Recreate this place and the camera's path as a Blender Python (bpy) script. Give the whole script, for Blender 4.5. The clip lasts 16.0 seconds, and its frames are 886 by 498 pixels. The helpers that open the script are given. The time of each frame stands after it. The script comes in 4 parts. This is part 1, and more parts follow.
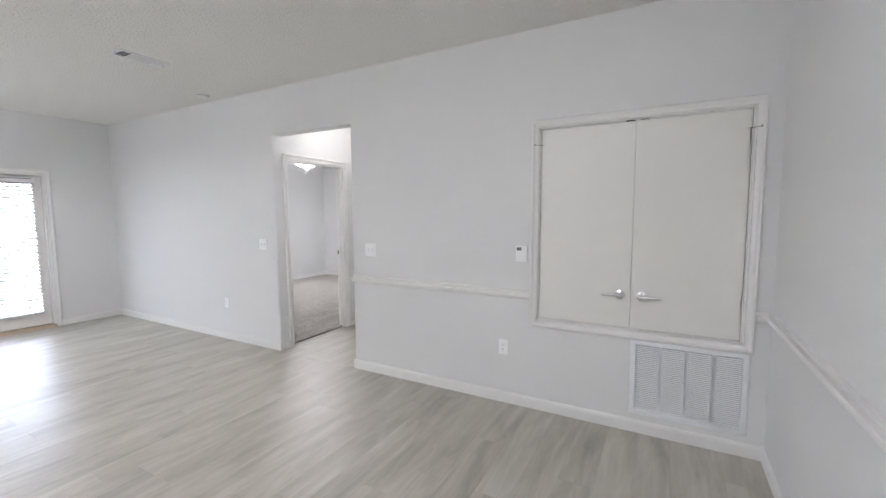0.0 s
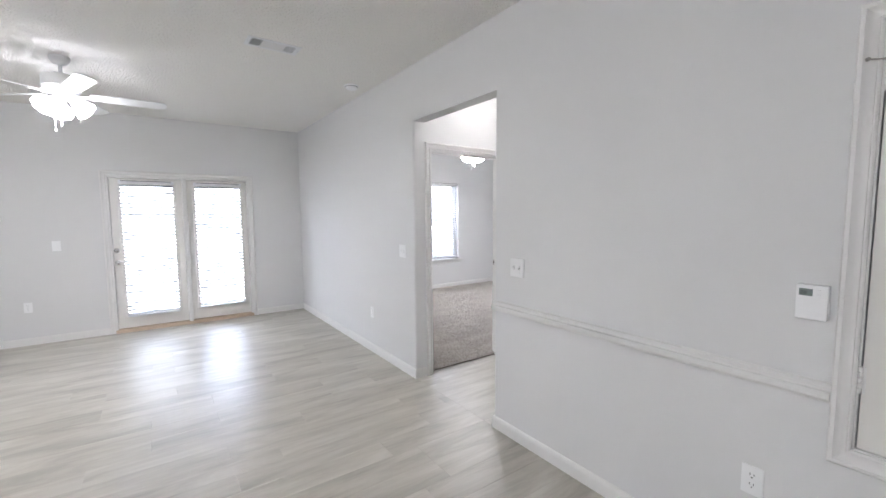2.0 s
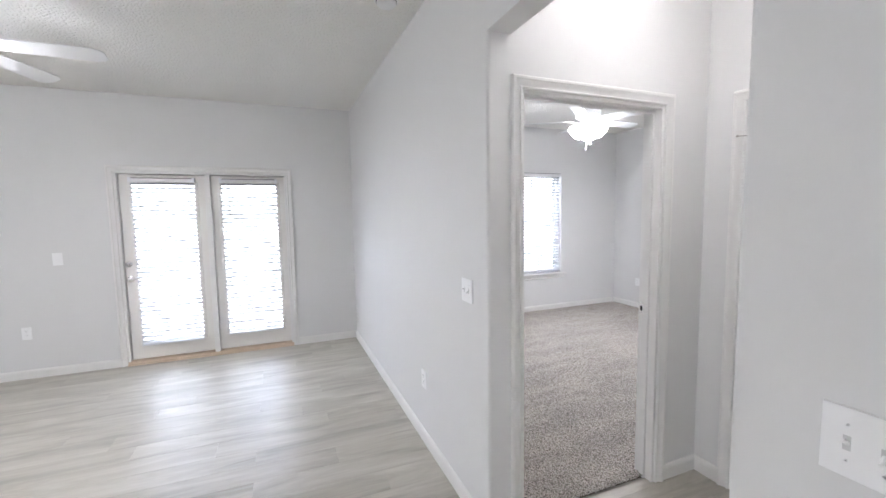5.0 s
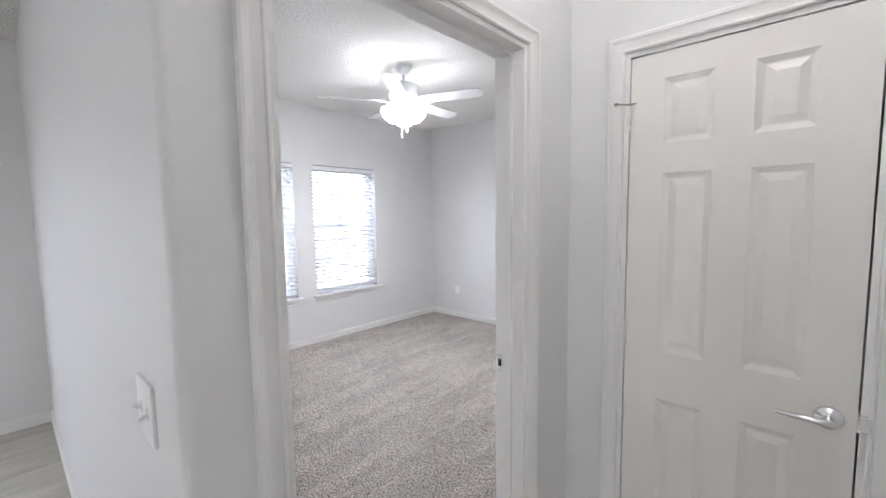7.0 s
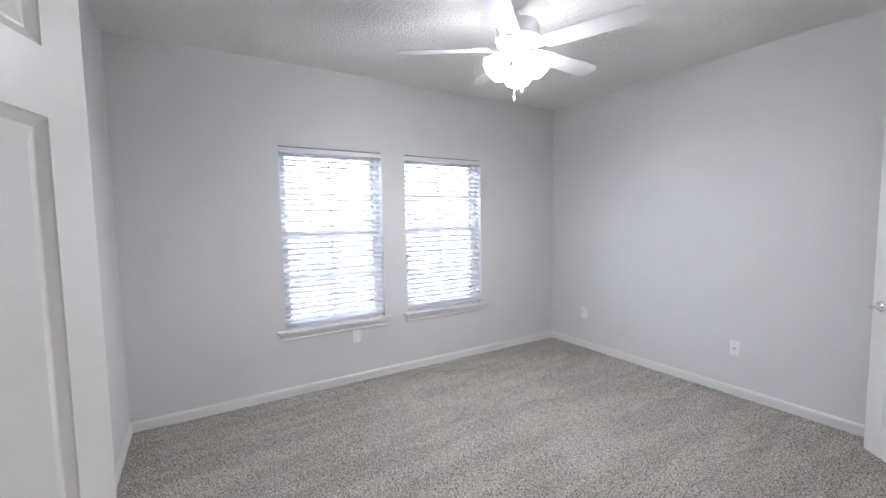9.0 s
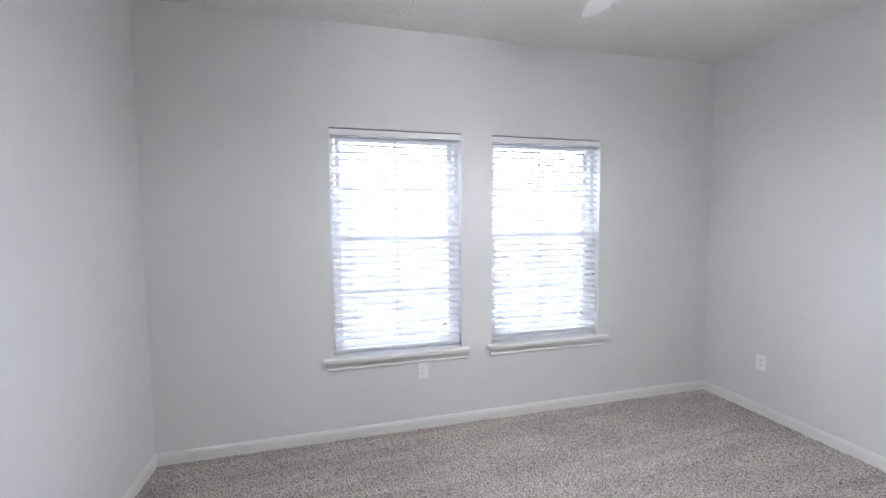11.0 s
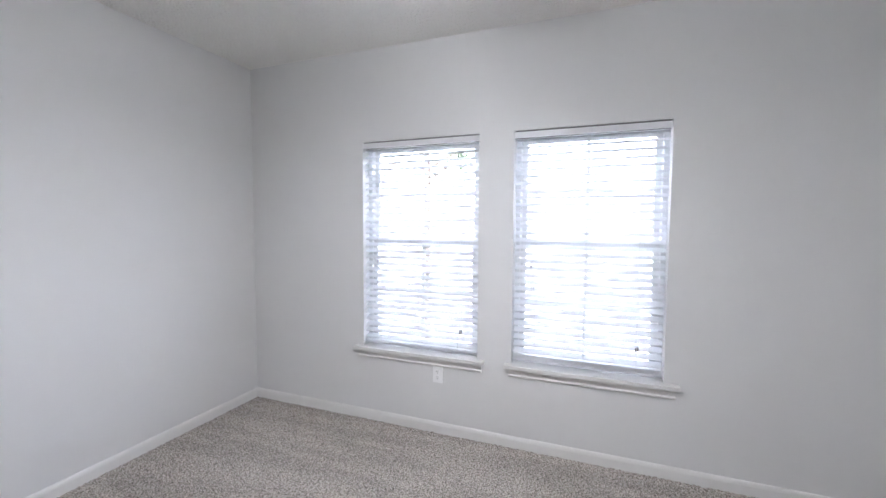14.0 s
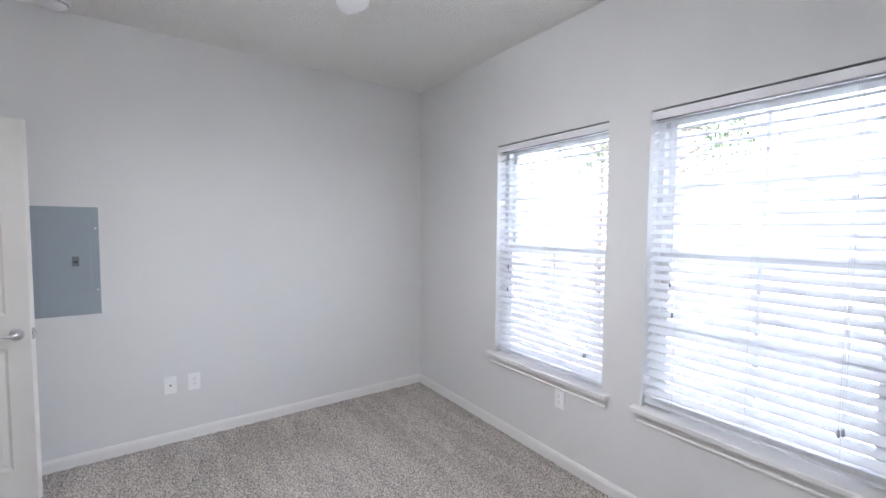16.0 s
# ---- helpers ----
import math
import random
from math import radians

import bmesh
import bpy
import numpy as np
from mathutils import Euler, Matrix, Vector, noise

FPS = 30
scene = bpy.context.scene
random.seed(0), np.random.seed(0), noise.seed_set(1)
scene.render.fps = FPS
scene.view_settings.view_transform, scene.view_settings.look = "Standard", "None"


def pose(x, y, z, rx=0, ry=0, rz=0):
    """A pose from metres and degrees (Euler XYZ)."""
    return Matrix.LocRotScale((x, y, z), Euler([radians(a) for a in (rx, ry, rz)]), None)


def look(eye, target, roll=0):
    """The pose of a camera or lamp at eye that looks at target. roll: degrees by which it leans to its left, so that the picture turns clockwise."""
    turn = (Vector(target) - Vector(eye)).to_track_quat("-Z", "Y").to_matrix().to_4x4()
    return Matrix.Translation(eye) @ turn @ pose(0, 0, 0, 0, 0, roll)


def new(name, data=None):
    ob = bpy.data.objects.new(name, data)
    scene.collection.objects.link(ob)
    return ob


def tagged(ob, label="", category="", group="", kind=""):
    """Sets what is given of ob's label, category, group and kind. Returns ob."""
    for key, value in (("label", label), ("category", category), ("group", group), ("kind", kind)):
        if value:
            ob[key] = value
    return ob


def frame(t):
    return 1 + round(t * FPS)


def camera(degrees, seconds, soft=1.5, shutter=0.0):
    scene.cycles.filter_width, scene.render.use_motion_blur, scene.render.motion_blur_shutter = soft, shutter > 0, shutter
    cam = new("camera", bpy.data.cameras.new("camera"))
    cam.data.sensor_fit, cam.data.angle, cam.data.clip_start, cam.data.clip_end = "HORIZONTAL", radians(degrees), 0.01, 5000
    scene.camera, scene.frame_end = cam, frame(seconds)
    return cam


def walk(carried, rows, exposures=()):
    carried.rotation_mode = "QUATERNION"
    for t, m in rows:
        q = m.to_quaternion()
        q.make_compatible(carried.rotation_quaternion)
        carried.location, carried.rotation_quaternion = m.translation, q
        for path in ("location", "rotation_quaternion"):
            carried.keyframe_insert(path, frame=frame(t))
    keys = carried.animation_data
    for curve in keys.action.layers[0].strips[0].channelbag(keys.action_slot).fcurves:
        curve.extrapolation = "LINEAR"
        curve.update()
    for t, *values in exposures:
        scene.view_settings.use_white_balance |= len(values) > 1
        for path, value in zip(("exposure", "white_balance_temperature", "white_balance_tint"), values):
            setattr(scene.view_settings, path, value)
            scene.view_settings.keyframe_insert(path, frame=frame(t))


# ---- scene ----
EXPOSURE = [(0.0, 5.58, 5850), (3.2, 5.54, 5840), (5.5, 5.58, 5840), (6.0, 5.54, 5840), (8.0, 5.22, 5800), (8.5, 5.10, 5800), (9.0, 5.08, 5800), (12.5, 5.17, 5810), (16.0, 5.07, 5800)]
# the camera and its walk: seconds, eye, yaw to the left of +y, pitch, lean
cam = camera(94.8, 16.0)
ROWS = [
    (0, 0.049, 0.304, 1.468, 28.75, -5.07, -0.29),
    (0.5, -0.040, 0.590, 1.462, 34.70, -4.89, -0.24),
    (1, -0.168, 0.864, 1.468, 41.38, -4.93, -0.26),
    (1.5, -0.314, 1.126, 1.473, 47.80, -5.05, -0.35),
    (2, -0.476, 1.368, 1.477, 55.00, -4.89, -0.39),
    (2.5, -0.666, 1.591, 1.496, 61.60, -5.09, -0.42),
    (3, -0.883, 1.798, 1.517, 67.49, -5.39, -0.57),
    (3.2, -0.984, 1.879, 1.525, 69.51, -5.36, -0.73),
    (3.73, -1.258, 2.041, 1.528, 73.02, -5.38, -0.78),
    (4.25, -1.556, 2.175, 1.526, 73.87, -5.31, -0.80),
    (4.78, -1.853, 2.303, 1.522, 70.90, -5.16, -0.88),
    (5.3, -2.126, 2.454, 1.516, 62.91, -5.07, -0.96),
    (5.5, -2.226, 2.505, 1.519, 58.60, -5.21, -0.96),
    (6, -2.443, 2.649, 1.521, 49.88, -5.14, -0.87),
    (6.5, -2.643, 2.852, 1.516, 44.55, -5.08, -0.78),
    (7, -2.819, 3.044, 1.509, 42.65, -4.98, -0.77),
    (7.5, -3.017, 3.240, 1.511, 43.21, -4.90, -0.80),
    (8, -3.200, 3.433, 1.514, 47.45, -4.81, -0.85),
    (8.5, -3.393, 3.600, 1.499, 52.96, -4.59, -0.89),
    (9, -3.600, 3.781, 1.485, 58.60, -4.31, -0.84),
    (9.5, -3.810, 3.920, 1.476, 62.35, -4.12, -0.73),
    (10, -4.004, 4.074, 1.466, 66.01, -3.71, -0.60),
    (10.77, -4.307, 4.298, 1.480, 72.71, -3.96, -0.45),
    (11.35, -4.405, 4.574, 1.494, 78.10, -4.06, -0.30),
    (11.93, -4.421, 4.893, 1.511, 84.02, -4.15, -0.15),
    (12.5, -4.387, 5.205, 1.524, 90.83, -4.18, -0.02),
    (13, -4.373, 5.507, 1.494, 97.41, -3.67, 0.10),
    (13.5, -4.409, 5.771, 1.480, 103.88, -3.63, 0.22),
    (14, -4.487, 6.025, 1.494, 110.93, -3.53, 0.31),
    (14.5, -4.563, 6.272, 1.494, 118.23, -3.05, 0.42),
    (15, -4.678, 6.405, 1.497, 126.12, -3.18, 0.52),
    (15.5, -4.861, 6.505, 1.507, 135.07, -3.35, 0.53),
    (16, -5.076, 6.609, 1.502, 145.09, -3.12, 0.43),
]
walk(cam, [(t, pose(x, y, z, 90 + pitch, 0, yaw) @ pose(0, 0, 0, 0, 0, roll)) for t, x, y, z, yaw, pitch, roll in ROWS],
     [(t, stops, kelvin, 14) for t, stops, kelvin in EXPOSURE])

# ---- world, sun and sky ----
world = bpy.data.worlds.new("world")
scene.world = world
world.use_nodes = True
wn = world.node_tree
sky = wn.nodes.new("ShaderNodeTexSky")
sky.sky_type, sky.sun_disc = "NISHITA", False
sky.sun_elevation, sky.sun_rotation = radians(65), radians(160)
sky.air_density, sky.dust_density = 1.0, 3.0
haze = wn.nodes.new("ShaderNodeHueSaturation")
haze.inputs["Saturation"].default_value = 0.4
wn.links.new(sky.outputs[0], haze.inputs["Color"])
wn.links.new(haze.outputs[0], wn.nodes["Background"].inputs[0])
wn.nodes["Background"].inputs[1].default_value = 0.11
sun = new("sun", bpy.data.lights.new("sun", "SUN"))
sun.data.energy, sun.data.angle, sun.data.color = 1.0, radians(10), (1.0, 0.97, 0.93)
sun.matrix_world = look((4, -11, 25), (0, 0, 0))
# the last strength is for two added fill lamps out of view
LAMP_FAN, LAMP_BED, LAMP_HALL, LAMP_FILL = 0.36, 0.85, 0.38, 3.7

# ---- materials ----
MATS = {}


def material(name, base, rough=0.5, metal=0.0, bump=0.0, bump_scale=60.0, vary=0.04, vary_scale=3.0, spread=None, emit=0.0, spec=0.5, coat=0.0, glow=(1.0, 0.97, 0.93, 1)):
    """A paint, plastic or metal: base colour varied at two scales, with fine relief."""
    if name in MATS:
        return MATS[name]
    m = MATS[name] = bpy.data.materials.new(name)
    m.use_nodes = True
    n, l = m.node_tree.nodes, m.node_tree.links
    b = n["Principled BSDF"]
    b.inputs["Roughness"].default_value, b.inputs["Metallic"].default_value = rough, metal
    b.inputs["Specular IOR Level"].default_value, b.inputs["Coat Weight"].default_value = spec, coat
    geo = n.new("ShaderNodeNewGeometry")
    big = n.new("ShaderNodeTexNoise")
    big.inputs["Scale"].default_value, big.inputs["Detail"].default_value = vary_scale, 6
    l.new(geo.outputs["Position"], big.inputs["Vector"])
    ramp = n.new("ShaderNodeMixRGB")
    ramp.inputs[1].default_value = (*[c * (1 - vary) for c in base], 1)
    ramp.inputs[2].default_value = (*[min(1, c * (1 + vary)) for c in base], 1)
    l.new(big.outputs["Fac"], ramp.inputs[0])
    l.new(ramp.outputs[0], b.inputs["Base Color"])
    if bump:
        fine = n.new("ShaderNodeTexNoise")
        fine.inputs["Scale"].default_value, fine.inputs["Detail"].default_value = bump_scale, 3
        l.new(geo.outputs["Position"], fine.inputs["Vector"])
        bp = n.new("ShaderNodeBump")
        bp.inputs["Strength"].default_value, bp.inputs["Distance"].default_value = bump, 0.004
        l.new(fine.outputs["Fac"], bp.inputs["Height"])
        l.new(bp.outputs[0], b.inputs["Normal"])
    if emit:
        b.inputs["Emission Color"].default_value, b.inputs["Emission Strength"].default_value = glow, emit
    return m


def node_material(name):
    m = MATS[name] = bpy.data.materials.new(name)
    m.use_nodes = True
    return m, m.node_tree.nodes, m.node_tree.links, m.node_tree.nodes["Principled BSDF"]


WALL = material("wall_paint", (0.74, 0.737, 0.73), 0.62, bump=0.045, bump_scale=190, vary=0.012, vary_scale=1.7)
TRIM = material("trim_paint", (0.795, 0.785, 0.765), 0.36, bump=0.015, bump_scale=60, vary=0.01, vary_scale=4)
DOOR = material("door_paint", (0.785, 0.765, 0.725), 0.36, bump=0.05, bump_scale=80, vary=0.012, vary_scale=3)
PLASTIC = material("white_plastic", (0.90, 0.90, 0.90), 0.35, vary=0.01)
GRILLE_WHITE = material("white_enamel", (0.84, 0.85, 0.87), 0.4, vary=0.015)
FAN_WHITE = material("fan_white", (0.82, 0.82, 0.82), 0.38, vary=0.02, vary_scale=8)
CHROME = material("satin_chrome", (0.80, 0.80, 0.81), 0.2, metal=1.0, bump=0.03, bump_scale=300)
DARK = material("dark_void", (0.02, 0.02, 0.02), 0.9)
SCREEN = material("lcd", (0.22, 0.26, 0.25), 0.25)
SLAT = material("blind_slat", (0.82, 0.832, 0.85), 0.42, vary=0.01)


def translucent(m, share):
    """Thin white plastic that lets some daylight through."""
    n, l = m.node_tree.nodes, m.node_tree.links
    tr, mix = n.new("ShaderNodeBsdfTranslucent"), n.new("ShaderNodeMixShader")
    tr.inputs[0].default_value, mix.inputs[0].default_value = (0.85, 0.87, 0.9, 1), share
    l.new(n["Principled BSDF"].outputs[0], mix.inputs[1])
    l.new(tr.outputs[0], mix.inputs[2])
    l.new(mix.outputs[0], n["Material Output"].inputs[0])


translucent(SLAT, 0.14)
VINYL = material("window_vinyl", (0.85, 0.86, 0.87), 0.4, vary=0.01)
PANEL_GREY = material("panel_grey", (0.335, 0.385, 0.42), 0.42, bump=0.05, bump_scale=150, vary=0.03)
OAK = material("threshold_oak", (0.60, 0.47, 0.35), 0.45, bump=0.1, bump_scale=90, vary=0.12, vary_scale=14)
SHADE = material("frosted_glass_lit", (0.9, 0.88, 0.85), 0.4, emit=LAMP_FAN)
MOUTH = material("lamp_glow", (0.9, 0.88, 0.85), 0.4, emit=LAMP_FAN * 1.5)
BED_SHADE = material("frosted_glass_bedroom", (0.9, 0.88, 0.85), 0.4, emit=LAMP_BED)
# glow of the added, unseen fill lamps
FILL_SHADE = material("fill_glass_lit", (0.9, 0.88, 0.85), 0.4, emit=LAMP_FILL)
HALL_SHADE = material("hall_glass_lit", (0.9, 0.88, 0.85), 0.4, emit=LAMP_HALL, glow=(1.0, 0.93, 0.84, 1))


def ceiling_material():
    m, n, l, b = node_material("textured_ceiling")
    b.inputs["Base Color"].default_value = (0.875, 0.86, 0.825, 1)
    b.inputs["Roughness"].default_value = 0.85
    geo = n.new("ShaderNodeNewGeometry")
    vor = n.new("ShaderNodeTexNoise")
    vor.inputs["Scale"].default_value, vor.inputs["Detail"].default_value = 95, 4
    small = n.new("ShaderNodeTexVoronoi")
    small.inputs["Scale"].default_value = 55
    l.new(geo.outputs["Position"], vor.inputs["Vector"])
    l.new(geo.outputs["Position"], small.inputs["Vector"])
    add = n.new("ShaderNodeMath")
    add.operation = "SUBTRACT"
    l.new(vor.outputs["Fac"], add.inputs[0])
    l.new(small.outputs["Distance"], add.inputs[1])
    bp = n.new("ShaderNodeBump")
    bp.inputs["Strength"].default_value, bp.inputs["Distance"].default_value = 0.9, 0.009
    l.new(add.outputs[0], bp.inputs["Height"])
    l.new(bp.outputs[0], b.inputs["Normal"])
    return m


def plank_material():
    """Greyed oak vinyl: long streaks along y, each plank with its own tone and shift."""
    m, n, l, b = node_material("oak_vinyl_plank")
    b.inputs["Specular IOR Level"].default_value = 0.34
    geo = n.new("ShaderNodeNewGeometry")
    info = n.new("ShaderNodeObjectInfo")
    shift = n.new("ShaderNodeVectorMath")
    shift.operation = "MULTIPLY_ADD"
    rnd = n.new("ShaderNodeCombineXYZ")
    for k in range(3):
        l.new(info.outputs["Random"], rnd.inputs[k])
    shift.inputs[1].default_value = (40, 31, 17)
    l.new(rnd.outputs[0], shift.inputs[0])
    l.new(geo.outputs["Position"], shift.inputs[2])

    def streaks(sx, sy, detail):
        mp = n.new("ShaderNodeMapping")
        mp.inputs["Scale"].default_value = (sx, sy, 1)
        l.new(shift.outputs[0], mp.inputs["Vector"])
        t = n.new("ShaderNodeTexNoise")
        t.inputs["Scale"].default_value, t.inputs["Detail"].default_value, t.inputs["Roughness"].default_value = 1, detail, 0.6
        t.inputs["Distortion"].default_value = 0.6
        l.new(mp.outputs[0], t.inputs["Vector"])
        return t
    broad, grain = streaks(7.5, 1.4, 5), streaks(38, 2.0, 4)
    ramp = n.new("ShaderNodeValToRGB")
    e = ramp.color_ramp.elements
    e[0].position, e[0].color = 0.28, (0.365, 0.342, 0.295, 1)
    e[1].position, e[1].color = 0.72, (0.605, 0.577, 0.515, 1)
    mid = e.new(0.5)
    mid.color = (0.492, 0.465, 0.404, 1)
    l.new(broad.outputs["Fac"], ramp.inputs[0])
    g = n.new("ShaderNodeMixRGB")
    g.blend_type = "MULTIPLY"
    g.inputs[0].default_value = 0.32
    gr = n.new("ShaderNodeValToRGB")
    gr.color_ramp.elements[0].position, gr.color_ramp.elements[0].color = 0.3, (0.70, 0.68, 0.65, 1)
    gr.color_ramp.elements[1].position, gr.color_ramp.elements[1].color = 0.65, (1, 1, 1, 1)
    l.new(grain.outputs["Fac"], gr.inputs[0])
    l.new(ramp.outputs[0], g.inputs[1])
    l.new(gr.outputs[0], g.inputs[2])
    tone = n.new("ShaderNodeHueSaturation")
    tv = n.new("ShaderNodeMapRange")
    tv.inputs["To Min"].default_value, tv.inputs["To Max"].default_value = 0.97, 1.03
    l.new(info.outputs["Random"], tv.inputs["Value"])
    l.new(tv.outputs[0], tone.inputs["Value"])
    l.new(g.outputs[0], tone.inputs["Color"])
    l.new(tone.outputs[0], b.inputs["Base Color"])
    rr = n.new("ShaderNodeMapRange")
    rr.inputs["To Min"].default_value, rr.inputs["To Max"].default_value = 0.36, 0.43
    l.new(grain.outputs["Fac"], rr.inputs["Value"])
    l.new(rr.outputs[0], b.inputs["Roughness"])
    bp = n.new("ShaderNodeBump")
    bp.inputs["Strength"].default_value, bp.inputs["Distance"].default_value = 0.08, 0.002
    l.new(grain.outputs["Fac"], bp.inputs["Height"])
    l.new(bp.outputs[0], b.inputs["Normal"])
    return m


def carpet_material():
    """Speckled beige twist pile with lighter and darker strokes left by a vacuum cleaner."""
    m, n, l, b = node_material("carpet_pile")
    b.inputs["Roughness"].default_value, b.inputs["Specular IOR Level"].default_value = 0.95, 0.1
    b.inputs["Sheen Weight"].default_value = 0.15
    geo = n.new("ShaderNodeNewGeometry")
    sp = n.new("ShaderNodeTexNoise")
    sp.inputs["Scale"].default_value, sp.inputs["Detail"].default_value, sp.inputs["Roughness"].default_value = 135, 3, 0.7
    l.new(geo.outputs["Position"], sp.inputs["Vector"])
    ramp = n.new("ShaderNodeValToRGB")
    e = ramp.color_ramp.elements
    e[0].position, e[0].color = 0.37, (0.068, 0.056, 0.046, 1)
    e[1].position, e[1].color = 0.62, (0.68, 0.635, 0.580, 1)
    mid = e.new(0.49)
    mid.color = (0.365, 0.335, 0.302, 1)
    l.new(sp.outputs["Fac"], ramp.inputs[0])
    mp = n.new("ShaderNodeMapping")
    mp.inputs["Scale"].default_value = (4.6, 0.8, 1)
    mp.inputs["Rotation"].default_value = (0, 0, radians(-14))
    l.new(geo.outputs["Position"], mp.inputs["Vector"])
    st = n.new("ShaderNodeTexNoise")
    st.inputs["Scale"].default_value, st.inputs["Detail"].default_value, st.inputs["Distortion"].default_value = 1.5, 1, 0.25
    l.new(mp.outputs[0], st.inputs["Vector"])
    sr = n.new("ShaderNodeMapRange")
    sr.inputs["From Min"].default_value, sr.inputs["From Max"].default_value = 0.44, 0.56
    sr.inputs["To Min"].default_value, sr.inputs["To Max"].default_value = 0.93, 1.07
    l.new(st.outputs["Fac"], sr.inputs["Value"])
    hv = n.new("ShaderNodeHueSaturation")
    l.new(sr.outputs[0], hv.inputs["Value"])
    l.new(ramp.outputs[0], hv.inputs["Color"])
    l.new(hv.outputs[0], b.inputs["Base Color"])
    return m


def glass_material():
    m, n, l, b = node_material("clear_glass")
    b.inputs["Transmission Weight"].default_value, b.inputs["Roughness"].default_value = 1.0, 0.0
    b.inputs["IOR"].default_value = 1.45
    return m


CEILING, PLANK, CARPET, GLASS = ceiling_material(), plank_material(), carpet_material(), glass_material()


# ---- mesh helpers ----
def box(bm, x0, y0, z0, x1, y1, z1, bevel=0.0):
    x0, x1, y0, y1, z0, z1 = min(x0, x1), max(x0, x1), min(y0, y1), max(y0, y1), min(z0, z1), max(z0, z1)
    vs = [bm.verts.new((x, y, z)) for x in (x0, x1) for y in (y0, y1) for z in (z0, z1)]
    fs = [bm.faces.new([vs[i] for i in q]) for q in ((0, 1, 3, 2), (4, 6, 7, 5), (0, 4, 5, 1), (2, 3, 7, 6), (0, 2, 6, 4), (1, 5, 7, 3))]
    if bevel:
        es = list({e for f in fs for e in f.edges})
        bmesh.ops.bevel(bm, geom=es, offset=bevel, segments=2, profile=0.6, affect="EDGES")
    return bm


def lathe(bm, profile, n=32, m=None, close=True):
    """A turned body: (radius, z) from one end to the other."""
    m = m or Matrix()
    rings = [[bm.verts.new(m @ Vector((r * math.cos(2 * math.pi * k / n), r * math.sin(2 * math.pi * k / n), z))) for k in range(n)] for r, z in profile]
    for a, b in zip(rings, rings[1:]):
        for k in range(n):
            bm.faces.new((a[k], a[(k + 1) % n], b[(k + 1) % n], b[k]))
    if close:
        bm.faces.new(rings[0][::-1])
        bm.faces.new(rings[-1])
    return bm


def sweep(bm, points, radius, n=8, flat=1.0):
    """A rod along points; radius one number or one for each point."""
    ps = [Vector(p) for p in points]
    rs = [radius] * len(ps) if isinstance(radius, (int, float)) else radius
    rings = []
    for i, p in enumerate(ps):
        d = (ps[min(i + 1, len(ps) - 1)] - ps[max(i - 1, 0)]).normalized()
        side = d.cross(Vector((0, 0, 1)) if abs(d.z) < 0.9 else Vector((0, 1, 0))).normalized()
        up = side.cross(d)
        rings.append([bm.verts.new(p + rs[i] * (math.cos(2 * math.pi * k / n) * side + flat * math.sin(2 * math.pi * k / n) * up)) for k in range(n)])
    for a, b in zip(rings, rings[1:]):
        for k in range(n):
            bm.faces.new((a[k], a[(k + 1) % n], b[(k + 1) % n], b[k]))
    bm.faces.new(rings[0][::-1])
    bm.faces.new(rings[-1])
    return bm


def strip(bm, profile, x0, x1, m0=0.0, m1=0.0):
    """A moulding along x: profile of (out, z), out being towards the room (-y); m0, m1 shear the ends for mitres."""
    a = [bm.verts.new((x0 + m0 * o, -o, z)) for o, z in profile]
    b = [bm.verts.new((x1 - m1 * o, -o, z)) for o, z in profile]
    k = len(profile)
    for i in range(k):
        bm.faces.new((a[i], a[(i + 1) % k], b[(i + 1) % k], b[i]))
    bm.faces.new(a[::-1])
    bm.faces.new(b)
    return bm


def casing(bm, x0, x1, z0, z1, profile, closed=False):
    """A mitred frame round an opening: profile of (outwards in the wall's plane, out from the wall)."""
    def ring(x, z, sx, sz):
        return [bm.verts.new((x + sx * o, -d, z + sz * o)) for o, d in profile]
    rings = [ring(x0, z0, -1, -1 if closed else 0), ring(x0, z1, -1, 1), ring(x1, z1, 1, 1), ring(x1, z0, 1, -1 if closed else 0)]
    pairs = list(zip(rings, rings[1:])) + ([(rings[-1], rings[0])] if closed else [])
    k = len(profile)
    for a, b in pairs:
        for i in range(k):
            bm.faces.new((a[i], a[(i + 1) % k], b[(i + 1) % k], b[i]))
    if not closed:
        bm.faces.new(rings[0][::-1])
        bm.faces.new(rings[-1])
    return bm


def finish(name, bm, mat, smooth=False):
    bmesh.ops.recalc_face_normals(bm, faces=bm.faces)
    me = bpy.data.meshes.new(name)
    bm.to_mesh(me)
    bm.free()
    me.materials.append(mat)
    if smooth:
        me.polygons.foreach_set("use_smooth", [True] * len(me.polygons))
        me.set_sharp_from_angle(angle=radians(38))
    return me


def part(name, bm, mat, parent, label="", smooth=False, m=None):
    ob = new(name, finish(name, bm, mat, smooth))
    ob.parent = parent
    if m is not None:
        ob.matrix_basis = m
    if label:
        ob["label"] = label
    return ob


def thing(name, m, label, category, group="", kind=""):
    ob = new(name)
    ob.empty_display_size = 0.05
    ob.matrix_basis = m
    return tagged(ob, label, category, group, kind)


def solid(name, bm, mat, label, category, kind="structure", smooth=False, m=None):
    ob = new(name, finish(name, bm, mat, smooth))
    if m is not None:
        ob.matrix_basis = m
    return tagged(ob, label, category, "", kind)


BM = bmesh.new

